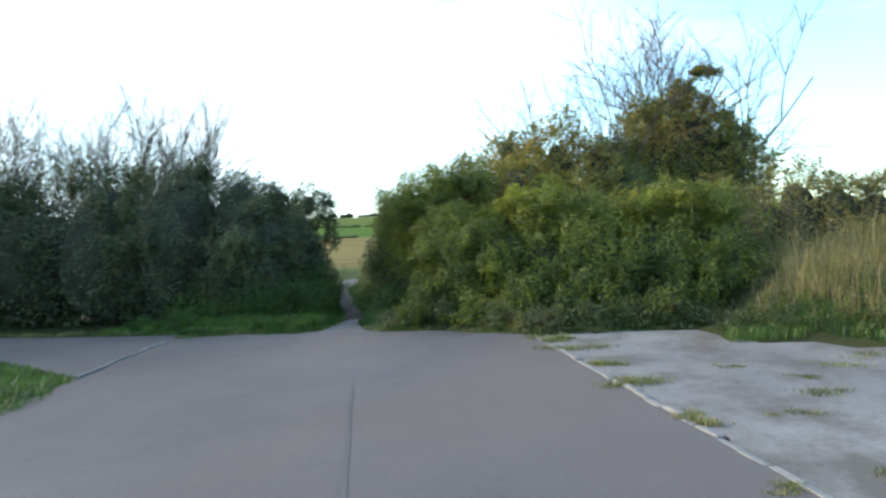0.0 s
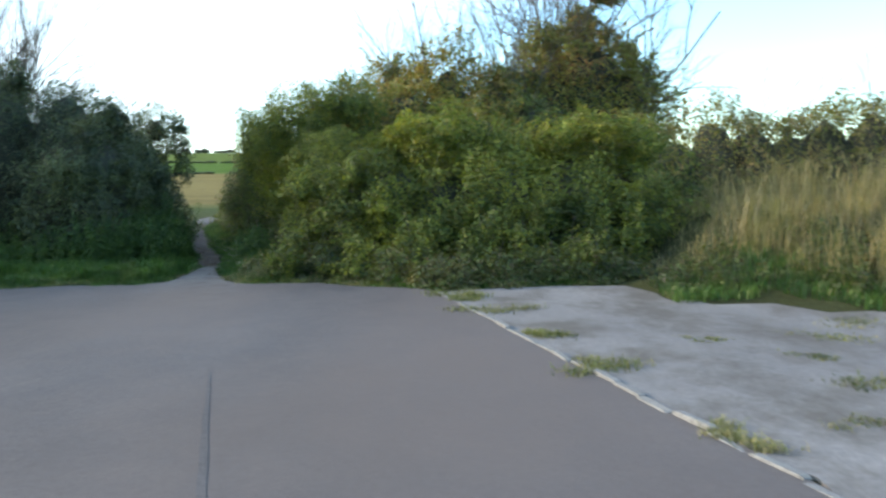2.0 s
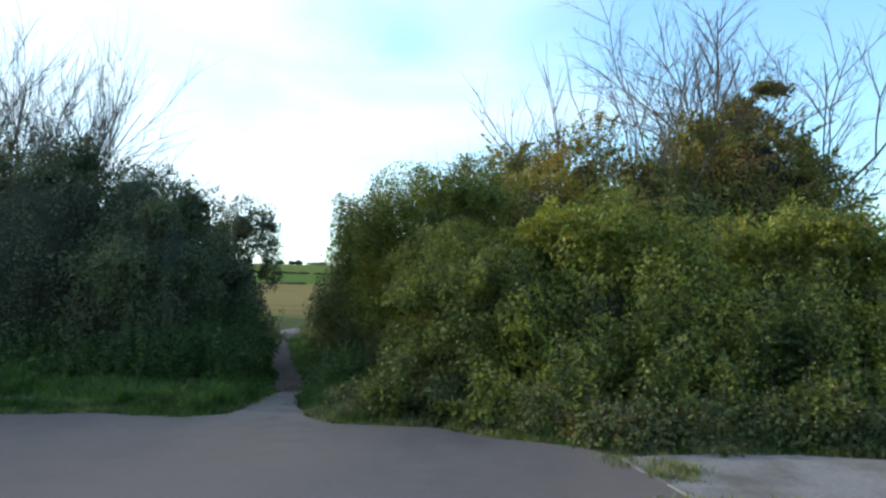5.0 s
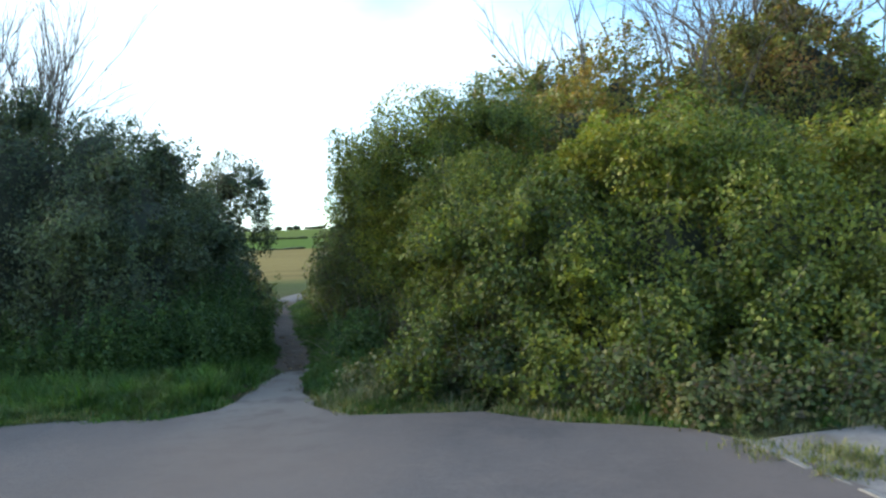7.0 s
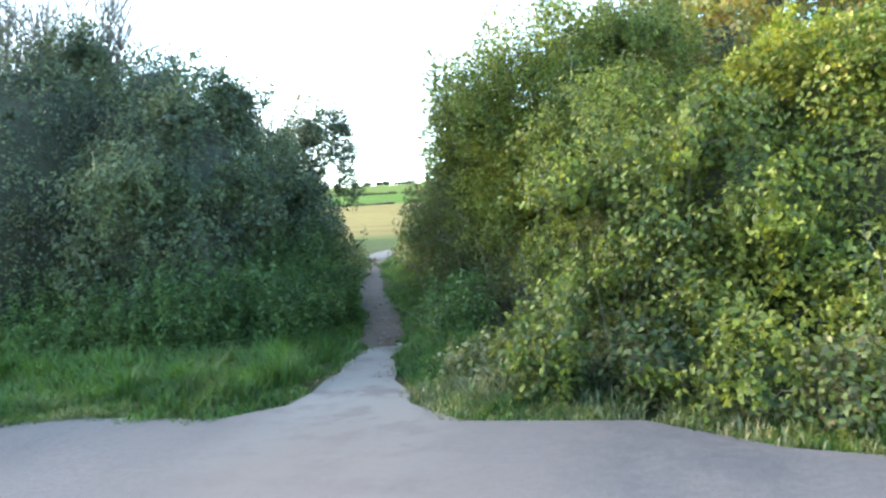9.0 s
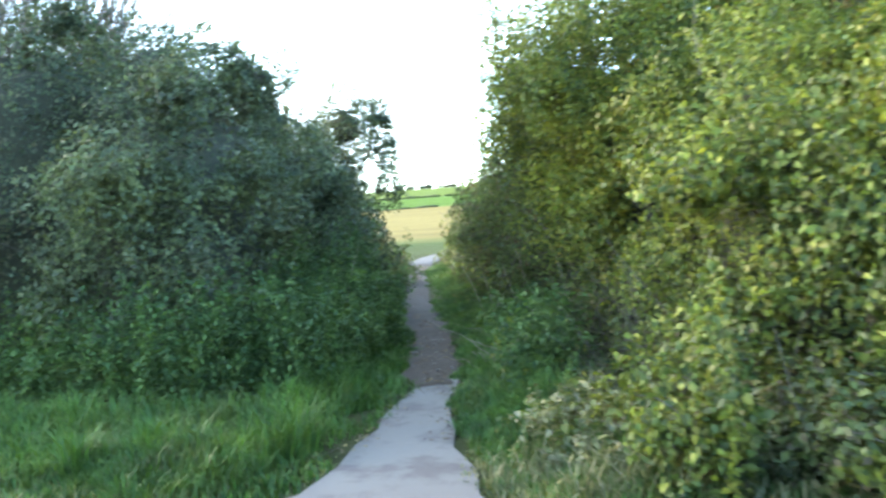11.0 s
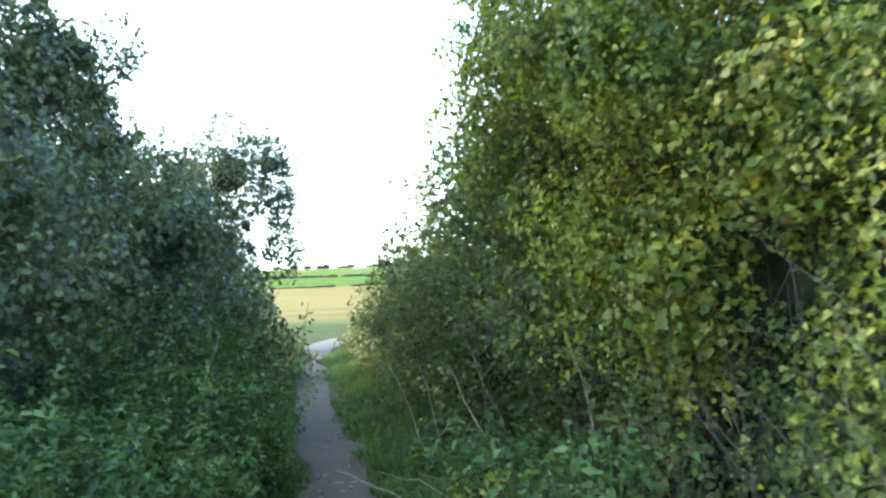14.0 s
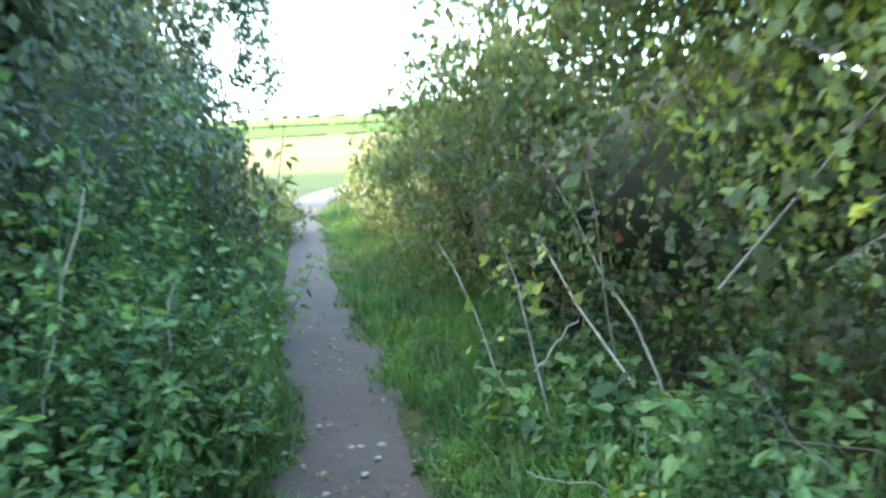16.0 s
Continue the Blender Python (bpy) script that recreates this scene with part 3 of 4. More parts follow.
vine_front = row([(3.35, 37.0, 0.9, 1.25, 2.0, 1.75), (4.2, 37.0, 1.0, 1.35, 2.3, 1.8), (5.3, 37.1, 1.0, 1.35, 2.4, 1.8), (6.5, 37.0, 1.05, 1.4, 2.5, 1.8), (7.8, 37.0, 1.0, 1.4, 2.6, 1.85), (9.0, 36.9, 0.9, 1.3, 2.3, 1.9)]
                 + [(x, 35.5 + 0.25 * math.sin(2.3 * x + 1), 0.5, 0.85, 0.95, 1.05 + 0.2 * math.sin(4.1 * x)) for x in np.arange(3.5, 9.4, 0.95)]
                 + [(x, 34.75 + 0.15 * math.sin(3 * x), 0.2, 0.75, 0.8, 0.68 + 0.18 * math.sin(5 * x)) for x in np.arange(3.35, 9.6, 0.9)])
bush("bramble_thicket", "green sprawling bramble and vine thicket at the lane end", "hedge", vine_front, 135000, 0.05, VINE, 11, "thicket at the lane end", 0.26, 0.62, 0.3, 0.65, 0.9, 0.55, 60, shape=0.82, sprays=900, reach=0.6, lumpy=60)
bush("vine_cover", "yellow-green vine leaves lying over the thicket top", "vine", row([(x, 36.45 + 0.3 * math.sin(x * 2), 2.42 + 0.28 * math.sin(x * 1.7) + 0.1 * math.sin(x * 6.1), 0.6, 0.85, 0.42 + 0.18 * math.sin(x * 5)) for x in np.arange(3.8, 9.6, 0.75)]), 30000, 0.044, VINE_TOP, 12, "", 0.24, 0.4, 0.5, 0.65, 0.7, 0.3, 20, sprays=300, reach=0.6)

bush("low_bramble", "low sprawling bramble and weeds along the tarmac edge", "bramble", row([(x, y + 0.5 + 0.12 * math.sin(7 * x), 0.12, 0.55, 0.5, 0.4 + 0.14 * math.sin(4.3 * x)) for x, y in
     ((2.75, 34.35), (3.3, 34.1), (3.9, 33.5), (4.5, 33.25), (5.2, 33.0), (5.9, 33.0), (6.6, 33.2), (7.3, 33.35), (8.0, 33.4), (8.6, 33.4))]), 17000, 0.048, BRAMBLE, 27, "", 0.2, 0.3, 0.5, 0.8, 0.4, 0.25, 40, plain=True, sprays=300, reach=0.4)
bush("corner_thicket", "leafy thicket overhanging the path entrance", "hedge", row([(3.05, 37.0, 1.25, 1.1, 1.65, 1.7), (2.75, 36.2, 0.4, 0.75, 0.85, 0.75), (2.55, 37.9, 1.75, 1.15, 1.2, 1.35), (2.6, 38.7, 1.7, 1.8, 1.6, 2.0), (1.32, 37.65, 2.65, 0.65, 0.65, 0.6), (2.05, 37.85, 3.1, 0.95, 0.9, 0.8), (3.0, 38.2, 3.45, 1.0, 1.0, 0.8), (1.05, 38.5, 2.75, 0.7, 0.75, 0.65), (0.95, 39.6, 2.4, 0.65, 0.9, 0.65)]), 150000, 0.034, VINE, 13, "thicket at the lane end", 0.2, 0.6, 0.3, 0.65, 0.9, 0.5, 60, shape=0.82, sprays=460, reach=0.42, hem=0.95)
bush("path_side_hedge", "dark bramble hedge along the footpath", "hedge", row([(1.95, 39.3, 1.5, 1.35, 1.6, 1.45), (1.3, 39.5, 2.1, 0.8, 1.1, 0.8), (0.75, 40.0, 2.2, 0.75, 0.9, 0.75), (0.4, 41.3, 2.0, 0.8, 1.1, 0.7), (0.2, 42.0, 1.5, 0.85, 1.2, 0.75), (-0.4, 43.3, 1.6, 0.85, 1.2, 0.7), (-1.1, 45.1, 1.25, 0.9, 1.4, 0.72), (1.2, 41.6, 1.1, 1.5, 1.7, 1.4), (0.25, 43.8, 0.75, 1.6, 1.9, 1.4), (-0.55, 46.0, 0.7, 1.5, 2.0, 1.35)]), 66000, 0.048, BRAMBLE, 14, "path hedges", 0.22, 0.4, 0.3, 0.8, 0.3, 0.45, 60, plain=True, sprays=420, reach=0.4)
bush("path_side_hedge", "low bramble hedge at the end of the footpath", "hedge", row([(-1.5, 48.6, 0.6, 1.5, 1.9, 1.15), (-2.6, 51.4, 0.6, 1.5, 1.9, 1.0), (-3.8, 54.0, 0.6, 1.3, 1.7, 0.9)]), 14000, 0.075, BRAMBLE, 15, "path hedges", 0.2, 0.4, 0.3, 0.75, 0.2, 0.4, 15, plain=True)

bush("hedge_shrub", "green shrub with browning leaves behind the thicket", "shrub", row([(2.9, 39.8, 2.0, 1.6, 1.7, 2.15), (4.2, 40.6, 2.3, 1.5, 1.6, 2.35), (3.7, 42.6, 2.9, 1.2, 1.4, 2.55)]), 34000, 0.07, AUTUMN, 16, "shrubs behind the thicket", 0.32, 0.45, plain=True, sprays=300, reach=0.8)
bush("hedge_shrub", "olive and orange autumn shrub behind the thicket", "shrub", row([(5.2, 42.8, 2.9, 1.3, 1.5, 2.75), (6.5, 42.4, 2.6, 1.2, 1.4, 2.5), (5.9, 40.5, 2.0, 1.4, 1.5, 2.0)]), 34000, 0.07, AUTUMN, 17, "shrubs behind the thicket", 0.32, 0.45, plain=True, sprays=300, reach=0.8)
bush("hedge_shrub", "dark green shrub in a hollow of the hedge", "shrub", row([(7.2, 41.6, 2.2, 1.3, 1.5, 2.1), (7.0, 43.6, 2.9, 1.0, 1.2, 2.1)]), 14000, 0.075, BRAMBLE, 18, "shrubs behind the thicket", 0.28, 0.4, plain=True)
bush("hawthorn_bush", "large rounded hawthorn with olive and russet leaves", "bush", row([(9.2, 45.0, 4.3, 2.0, 1.9, 2.3), (7.9, 44.4, 3.9, 1.4, 1.5, 2.2), (10.5, 45.0, 3.9, 1.3, 1.6, 2.0), (8.7, 44.6, 5.9, 0.8, 0.8, 0.7), (9.4, 44.8, 2.0, 2.0, 1.8, 2.2)]), 46000, 0.075, RUSSET, 19, "", 0.32, 0.5, 0.3, 0.8, 0.0, 0.55, 80, plain=True, sprays=420, reach=0.9)
bush("far_hedge", "olive-brown overgrown hedge behind the grass bank", "hedge", row([(x, 39.6 + 0.3 * math.sin(x) - 0.22 * (x - 10), 1.7, 1.25, 1.5, 1.65 + 0.2 * math.sin(x * 2.3) + 0.06 * (x - 10)) for x in np.arange(9.6, 25, 0.85)]), 72000, 0.065, OLIVE, 20, "", 0.28, 0.4, 0.3, 0.8, 0.0, 0.45, 600, plain=True, sprays=500, reach=0.55)

bush("left_hedge", "tall dark ivy-clad hedge in shade beside the path", "hedge", row([(-3.05, 38.5, 1.4, 1.55, 2.1, 2.25), (-3.8, 39.3, 2.0, 1.6, 2.1, 2.5), (-5.3, 38.7, 1.8, 1.8, 2.5, 2.8), (-2.5, 37.9, 0.7, 1.1, 1.6, 1.6)]), 105000, 0.05, IVY, 21, "dark hedges", 0.28, 0.6, 0.3, 0.65, 0.7, 0.5, 60, plain=True, sprays=700, reach=0.32, lumpy=26)
bush("left_hedge", "dark dense hedge with brown tops", "hedge", row([(-7.4, 38.6, 1.7, 1.9, 2.6, 2.85), (-9.6, 38.4, 1.6, 1.8, 2.6, 2.4), (-12.1, 38.2, 1.8, 2.0, 2.6, 3.3), (-14.8, 38, 1.7, 2.0, 2.6, 2.9)]), 46000, 0.075, IVY, 22, "dark hedges", 0.3, 0.45, 0.3, 0.75, 0.0, 0.5, 200, plain=True, sprays=600, reach=0.7, lumpy=30)
# first tree just in view; the rest unseen, added to shade the lane's left
bush("left_hedge", "tall dark hedge tree, with unseen ones added to shade the lane", "hedge", row([(-12.6, 37.2, 3.0, 1.6, 1.8, 3.5), (-14.2, 35.3, 3.0, 1.8, 2.0, 3.4), (-15.2, 32.8, 3.0, 1.8, 2.0, 3.5), (-15.8, 30.0, 3.0, 1.8, 2.1, 3.3), (-16.2, 27.0, 3.0, 1.8, 2.1, 3.4)]), 26000, 0.11, IVY, 28, "dark hedges", 0.35, 0.5, 0.3, 0.75, 0.0, 0.5, 80, plain=True, sprays=200, reach=0.8, lumpy=24)
bush("left_hedge", "dark hedge sloping down along the footpath", "hedge", row([(-3.35, 41.5, 1.2, 1.25, 1.9, 1.85), (-4.2, 42.6, 1.6, 1.4, 1.7, 2.05), (-4.6, 44.4, 1.0, 1.1, 1.7, 1.65)]), 40000, 0.06, IVY, 23, "dark hedges", 0.24, 0.45, 0.3, 0.8, 0.3, 0.45, 40, plain=True, sprays=360)
bush("overhanging_shrub", "dark shrub arching over the path with hanging tips", "shrub", row([(-4.05, 45.3, 3.5, 0.85, 0.8, 0.85), (-3.45, 45.3, 3.6, 0.6, 0.6, 0.52), (-4.7, 45.4, 2.7, 0.8, 0.9, 1.0), (-4.3, 45.6, 1.5, 0.7, 0.9, 1.5), (-3.2, 45.4, 2.6, 0.16, 0.4, 0.7)]), 24000, 0.05, IVY, 24, "", 0.2, 0.4, 0.1, 0.8, 0.9, 0.35, 50, plain=True, sprays=200, reach=0.4)
bush("low_hedge", "low green growth beside the far footpath", "hedge", row([(-5.0, 47.6, 0.4, 1.0, 1.8, 0.9), (-6.4, 50.6, 0.4, 1.1, 2.0, 0.75), (-7.9, 54.0, 0.4, 1.2, 2.2, 0.6)]), 12000, 0.075, BRAMBLE, 25, "path hedges", 0.15, 0.3, 0.5, 0.8, 0.0, 0.3, 0, plain=True)
bush("vine_spray", "bright yellow-green vine leaves hanging over the bramble", "vine", row([(1.5, 38.5, 1.75, 0.5, 0.6, 0.55), (1.2, 39.0, 1.6, 0.42, 0.5, 0.5), (1.4, 38.6, 1.4, 0.38, 0.5, 0.45), (1.75, 37.8, 1.5, 0.35, 0.5, 0.5), (2.1, 37.3, 2.1, 0.4, 0.6, 0.5)]), 8500, 0.042, VINE_TOP, 26, "", 0.16, 0.3, 0.3, 0.8, 0.8, 0.3, 0, sprays=60, reach=0.4)

bush("bramble_tangle", "shaded tangle of bramble leaves and bare stems under the vines", "bramble", row([(2.75, 36.2, 0.3, 0.75, 0.85, 0.7), (2.95, 37.1, 0.6, 1.05, 1.3, 0.85), (2.35, 37.9, 0.6, 0.95, 1.1, 0.8), (1.9, 38.7, 0.6, 0.95, 1.1, 0.85)]), 15000, 0.042, BRAMBLE, 29, "", 0.22, 0.45, 0.3, 0.8, 0.5, 0.35, 420, sprays=120, reach=0.4)


# ---- bare trees ----
def bare_tree(label, base, stems, seed, height, radius, wind=(0, 0, 0), depth=3, spread=0.55, kids=4, fan=0.3, group="bare trees"):
    r = np.random.default_rng(seed)
    e = thing("bare_tree", (base[0], base[1], float(land_height(base[0], base[1]))), label, "tree", group)
    for k in range(stems):
        at = np.array((base[0] + r.normal() * 0.25 * (stems > 1), base[1] + r.normal() * 0.25 * (stems > 1), e.location.z - 0.05))
        way = np.array((r.normal() * fan, r.normal() * fan, 1.0)) + np.array(wind) * 0.3
        part("limb", *joined(grow(at, way / np.linalg.norm(way), height * (0.84 + 0.16 * r.random()), radius * (0.7 + 0.5 * r.random()), depth, r, spread, wind, kids)), BARK, e, smooth=True)
    return e


for k, (x, y, h) in enumerate(((-8.0, 40.0, 5.9), (-7.2, 40.1, 6.1), (-6.5, 40.3, 6.3), (-5.8, 40.2, 6.0), (-9.4, 39.9, 5.7), (-11.4, 39.6, 6.2), (-13.4, 39.2, 7.4))):
    bare_tree("thin bare saplings standing out of the dark hedge", (x, y), 7, 40 + k, h, 0.024, (0.0, 0, 0), 2, 0.45, 10, 0.08, "bare saplings")
bare_tree("bare grey tree with fine branches above the hawthorn", (7.7, 46.0), 5, 60, 8.4, 0.048, (0.04, 0, 0.05), 3, 0.66, 7, 0.12)
bare_tree("bare grey tree leaning with wind-swept branches", (8.9, 46.2), 5, 61, 7.9, 0.045, (0.09, 0, 0.02), 3, 0.6, 6, 0.1)
bare_tree("low bare tree with side branches beyond the hawthorn", (10.2, 46.4), 3, 62, 5.0, 0.026, (0.2, 0, 0.0), 3, 0.6, 6, 0.1)
for k, (x, h) in enumerate(((3.9, 5.6), (4.9, 6.2), (5.8, 6.4), (6.5, 6.7))):
    bare_tree("leafless shrub stems above the autumn shrubs", (x, 43.6), 5, 70 + k, h, 0.028, (0.05, 0, 0), 2, 0.45, 7, 0.1, "bare saplings")
for k, x in enumerate((12.5, 15.0, 17.5, 20.0)):
    bare_tree("thin leafless stems rising from the far hedge", (x, 39.4 - 0.22 * (x - 10)), 6, 80 + k, 2.7 + 0.1 * (x - 12), 0.013, (0.05, 0, 0), 2, 0.5, 5, 0.25, "bare saplings")
bush("leaf_clump", "brown clump of leaves caught in the bare tree", "foliage", row([(9.9, 45.5, 7.3, 0.5, 0.4, 0.16), (9.2, 45.4, 6.7, 0.5, 0.5, 0.4)]), 2600, 0.085, AUTUMN, 90, "", 0.2, 0.3, 0.3, 0.8, 0, 0.3, 0, sprays=30, plain=True)

bush("sapling_tops", "sparse brown leaves among bare sapling tops", "foliage", row([(-6.0, 40.2, 4.3, 1.2, 0.9, 0.8), (-7.6, 40.1, 4.6, 1.5, 0.9, 0.9), (-9.2, 39.8, 4.4, 1.8, 0.9, 0.9), (-12.2, 39.4, 5.2, 1.8, 1.0, 1.4)]), 6500, 0.055, LITTER, 91, "", 0.35, 0.8, 0.3, 0.9, 0, 0.3, 260, core=None, sprays=0, plain=True)

# ---- grass, weeds and bank ----
VERGE_L = [(-8.0, 34.3), (-5.6, 34.6), (-3.6, 34.05), (-2.4, 33.9), (-1.1, 33.85), (-0.05, 33.75), (0.32, 34.4), (0.26, 35.1), (0.14, 36.3), (-0.1, 37.6), (-0.55, 38.6), (-1.35, 40.6), (-2.3, 43.2), (-3.2, 45.2), (-4.4, 48.6), (-6.0, 52.4)]
VERGE_R = [(-4.4, 51.0), (-3.0, 47.6), (-2.0, 44.6), (-1.25, 42.6), (-0.45, 40.4), (0.15, 38.6), (0.5, 37.4), (0.8, 36.3), (1.0, 35.4), (1.36, 34.5), (1.92, 33.85), (3.2, 33.9), (4.0, 33.3), (5.0, 32.95), (6.0, 32.95), (7.2, 33.3), (8.4, 33.35)]


def grass(name, label, pts, height, width, mat, seed, lean=0.5, group=""):
    v, f = blades(pts, height, width, seed, lean)
    return tagged(new(name, mesh_of(name, v, f, mat)), label, "grass", group, "stuff")


def verge(label, line, n, spread, seed, tall, mat, power=0.9, lean=0.8):
    """Grass that is short at the trodden edge and taller further in, in uneven tussocks."""
    q = along_line(line, n, spread, seed, power, True)
    thick = lumps(np.column_stack([q[:, :2], q[:, :1] * 0]), 2.3, seed) * 0.6 + lumps(np.column_stack([q[:, :2], q[:, :1] * 0]), 7.0, seed + 1) * 0.4
    q, thick = q[thick > 0.33], thick[thick > 0.33]
    return grass("grass_verge", label, q[:, :2], tall * (0.22 + 0.9 * q[:, 2]) * (0.4 + 1.2 * thick), 0.006, mat, seed + 1, lean)


verge("lush green grass in front of the dark hedge", VERGE_L[1:8], 26000, 1.6, 100, 0.36, GRASS, 0.7)
verge("lush green grass beside the footpath", VERGE_L[5:], 22000, 0.9, 102, 0.36, GRASS)
verge("green grass under the bramble hedge by the path", VERGE_R[:11], 26000, 0.8, 104, 0.34, GRASS)
verge("faded straw-coloured grass at the thicket foot", VERGE_R[6:], 10000, 0.9, 106, 0.32, STRAW)
verge("short green grass at the thicket foot", VERGE_R[7:], 22000, 0.8, 108, 0.26, GRASS)
verge("dense green grass at the footpath edge", [(0.05, 36.2), (-0.1, 37.4), (-0.42, 38.4), (-0.9, 39.8), (-1.35, 41.2)], 9000, 0.5, 126, 0.3, GRASS, 1.2)
verge("dense green grass at the footpath edge", [(-0.95, 41.4), (-0.38, 39.8), (0.12, 38.4), (0.42, 37.4), (0.72, 36.4), (0.95, 35.6)], 12000, 0.7, 128, 0.34, GRASS, 1.2)
verge("dry matted grass along the tarmac edge", VERGE_R[8:], 7000, 0.3, 116, 0.12, TUFT)
verge("low green grass creeping over the footpath edge", [(-5.6, 53.5), (-4.85, 51.5), (-3.6, 48.4), (-2.72, 46.0), (-2.02, 44.0), (-1.5, 42.6), (-0.78, 40.7), (-0.42, 39.7)], 15000, 0.85, 144, 0.26, GRASS, 0.9)
verge("low green grass creeping over the footpath edge", [(-1.5, 41.0), (-2.2, 43.0), (-3.05, 45.2), (-4.1, 48.3), (-5.5, 52.0), (-6.5, 55.0)], 9000, 0.6, 146, 0.28, GRASS, 0.9)
EDGE_L = [(-2.5, 33.1), (-1.7, 33.36), (-1.2, 33.5), (-0.75, 33.68), (-0.1, 33.82), (0.12, 34.3)]
verge("low ragged grass creeping over the tarmac edge", EDGE_L, 13000, 0.9, 136, 0.2, GRASS, 0.8)
verge("dry matted grass creeping over the tarmac edge", EDGE_L, 2500, 0.25, 138, 0.1, TUFT)
verge("dry matted grass along the tarmac edge", VERGE_L[:8], 6000, 0.3, 118, 0.12, TUFT)

r_ = np.random.default_rng(5)
bank = np.column_stack([8.6 + 9 * r_.random(90000), 27 + 11 * r_.random(90000)])
front = np.interp(bank[:, 0], (8.4, 9.2, 10.0, 10.8, 11.9, 14.0, 17.6), (31.2, 31.4, 31.6, 30.4, 29.4, 27.7, 24.5))
bank = bank[bank[:, 1] > front - 0.3 + 0.35 * (lumps(np.column_stack([bank, bank[:, :1] * 0]), 1.5, 9) - 0.3)]
deep = bank[:, 1] - np.interp(bank[:, 0], (8.4, 9.2, 10.0, 10.8, 11.9, 14.0, 17.6), (31.2, 31.4, 31.6, 30.4, 29.4, 27.7, 24.5))
low = bank[(deep < 1.6)][:8000]
faded = bank[(deep < 2.2)][20000:34000]
grass("bank_grass", "olive and faded grass at the bank foot", faded, 0.3, 0.005, TUFT, 115, 1.0)
grass("bank_grass", "green grass on the low bank", low, 0.26, 0.006, GRASS, 111, 0.7)
hay = bank[(deep > 0.9) & (bank[:, 0] > 9.4)]
drift = lumps(np.column_stack([hay, hay[:, :1] * 0]), 0.9, 4) * 0.6 + lumps(np.column_stack([hay, hay[:, :1] * 0]), 2.6, 6) * 0.4
hay, drift = hay[drift > 0.42][:13000], drift[drift > 0.42][:13000]
grass("tall_dry_grass", "tall dry straw-coloured grass on the bank", hay, (0.35 + 1.15 * (drift - 0.42) / 0.35) * np.clip((hay[:, 0] - 9.0) / 1.6, 0.3, 1), 0.0038, HAY, 112, 0.7)
grass("bank_grass", "mixed green and faded grass on the bank", bank[deep > 0.1][20000:34000], 0.26, 0.006, STRAW, 114, 0.9)
lawn = np.column_stack([-7 + 8.0 * r_.random(90000), 20 + 11 * r_.random(90000)])
edge = np.interp(lawn[:, 0], (-12, -7, -4.2, -2.7, -0.8, 0.2, 2.2), (31.2, 30.8, 29.8, 28.9, 27.6, 25.5, 19.0))
lawn = lawn[(lawn[:, 1] < edge) & (lawn[:, 0] < left_kerb(lawn[:, 1]) + 0.1 + 0.35 * (lumps(np.column_stack([lawn, lawn[:, :1] * 0]), 1.6, 12) - 0.3))]
grass("grass_patch", "green grass patch beside the lane", lawn[:30000], 0.17, 0.007, GRASS, 113, 0.9)


def tuft(x, y, radius, height, seed, mat, n=240):
    r = np.random.default_rng(seed)
    heart = r.normal(size=(5, 2)) * radius * np.array((0.7, 0.6))
    pts = np.array((x, y)) + heart[r.integers(0, 5, n)] + r.normal(size=(n, 2)) * radius * np.array((0.38, 0.38))
    v, f = blades(pts, height * (0.5 + 0.7 * r.random(n)), 0.004, seed, 1.2)
    v[:, 2] += 0.03
    return tagged(new("grass_tuft", mesh_of("grass_tuft", v, f, mat)), "small weedy grass tuft in cracked asphalt", "grass", "tufts on the apron", "stuff")


for k, (x, y, rad, h) in enumerate(((8.93, 26.5, 0.22, 0.12), (8.43, 25.36, 0.14, 0.08), (5.55, 32.1, 0.28, 0.14), (5.75, 31.6, 0.2, 0.1), (6.1, 30.5, 0.3, 0.13), (6.55, 28.6, 0.2, 0.1), (6.95, 27.1, 0.26, 0.12),
                                    (7.55, 25.0, 0.18, 0.1), (9.6, 28.6, 0.3, 0.09), (9.0, 27.6, 0.16, 0.07), (10.2, 29.2, 0.35, 0.12), (10.6, 27.5, 0.3, 0.1), (8.2, 28.4, 0.14, 0.06), (9.4, 24.3, 0.2, 0.1), (10.3, 25.4, 0.25, 0.12), (7.9, 22.9, 0.12, 0.1), (8.6, 23.2, 0.14, 0.07))):
    tuft(x, y, rad, h * (0.8 if 2 <= k < 8 else 0.55), 200 + k, STRAW if k % 3 == 1 else TUFT, 520 if 2 <= k < 8 else 230)


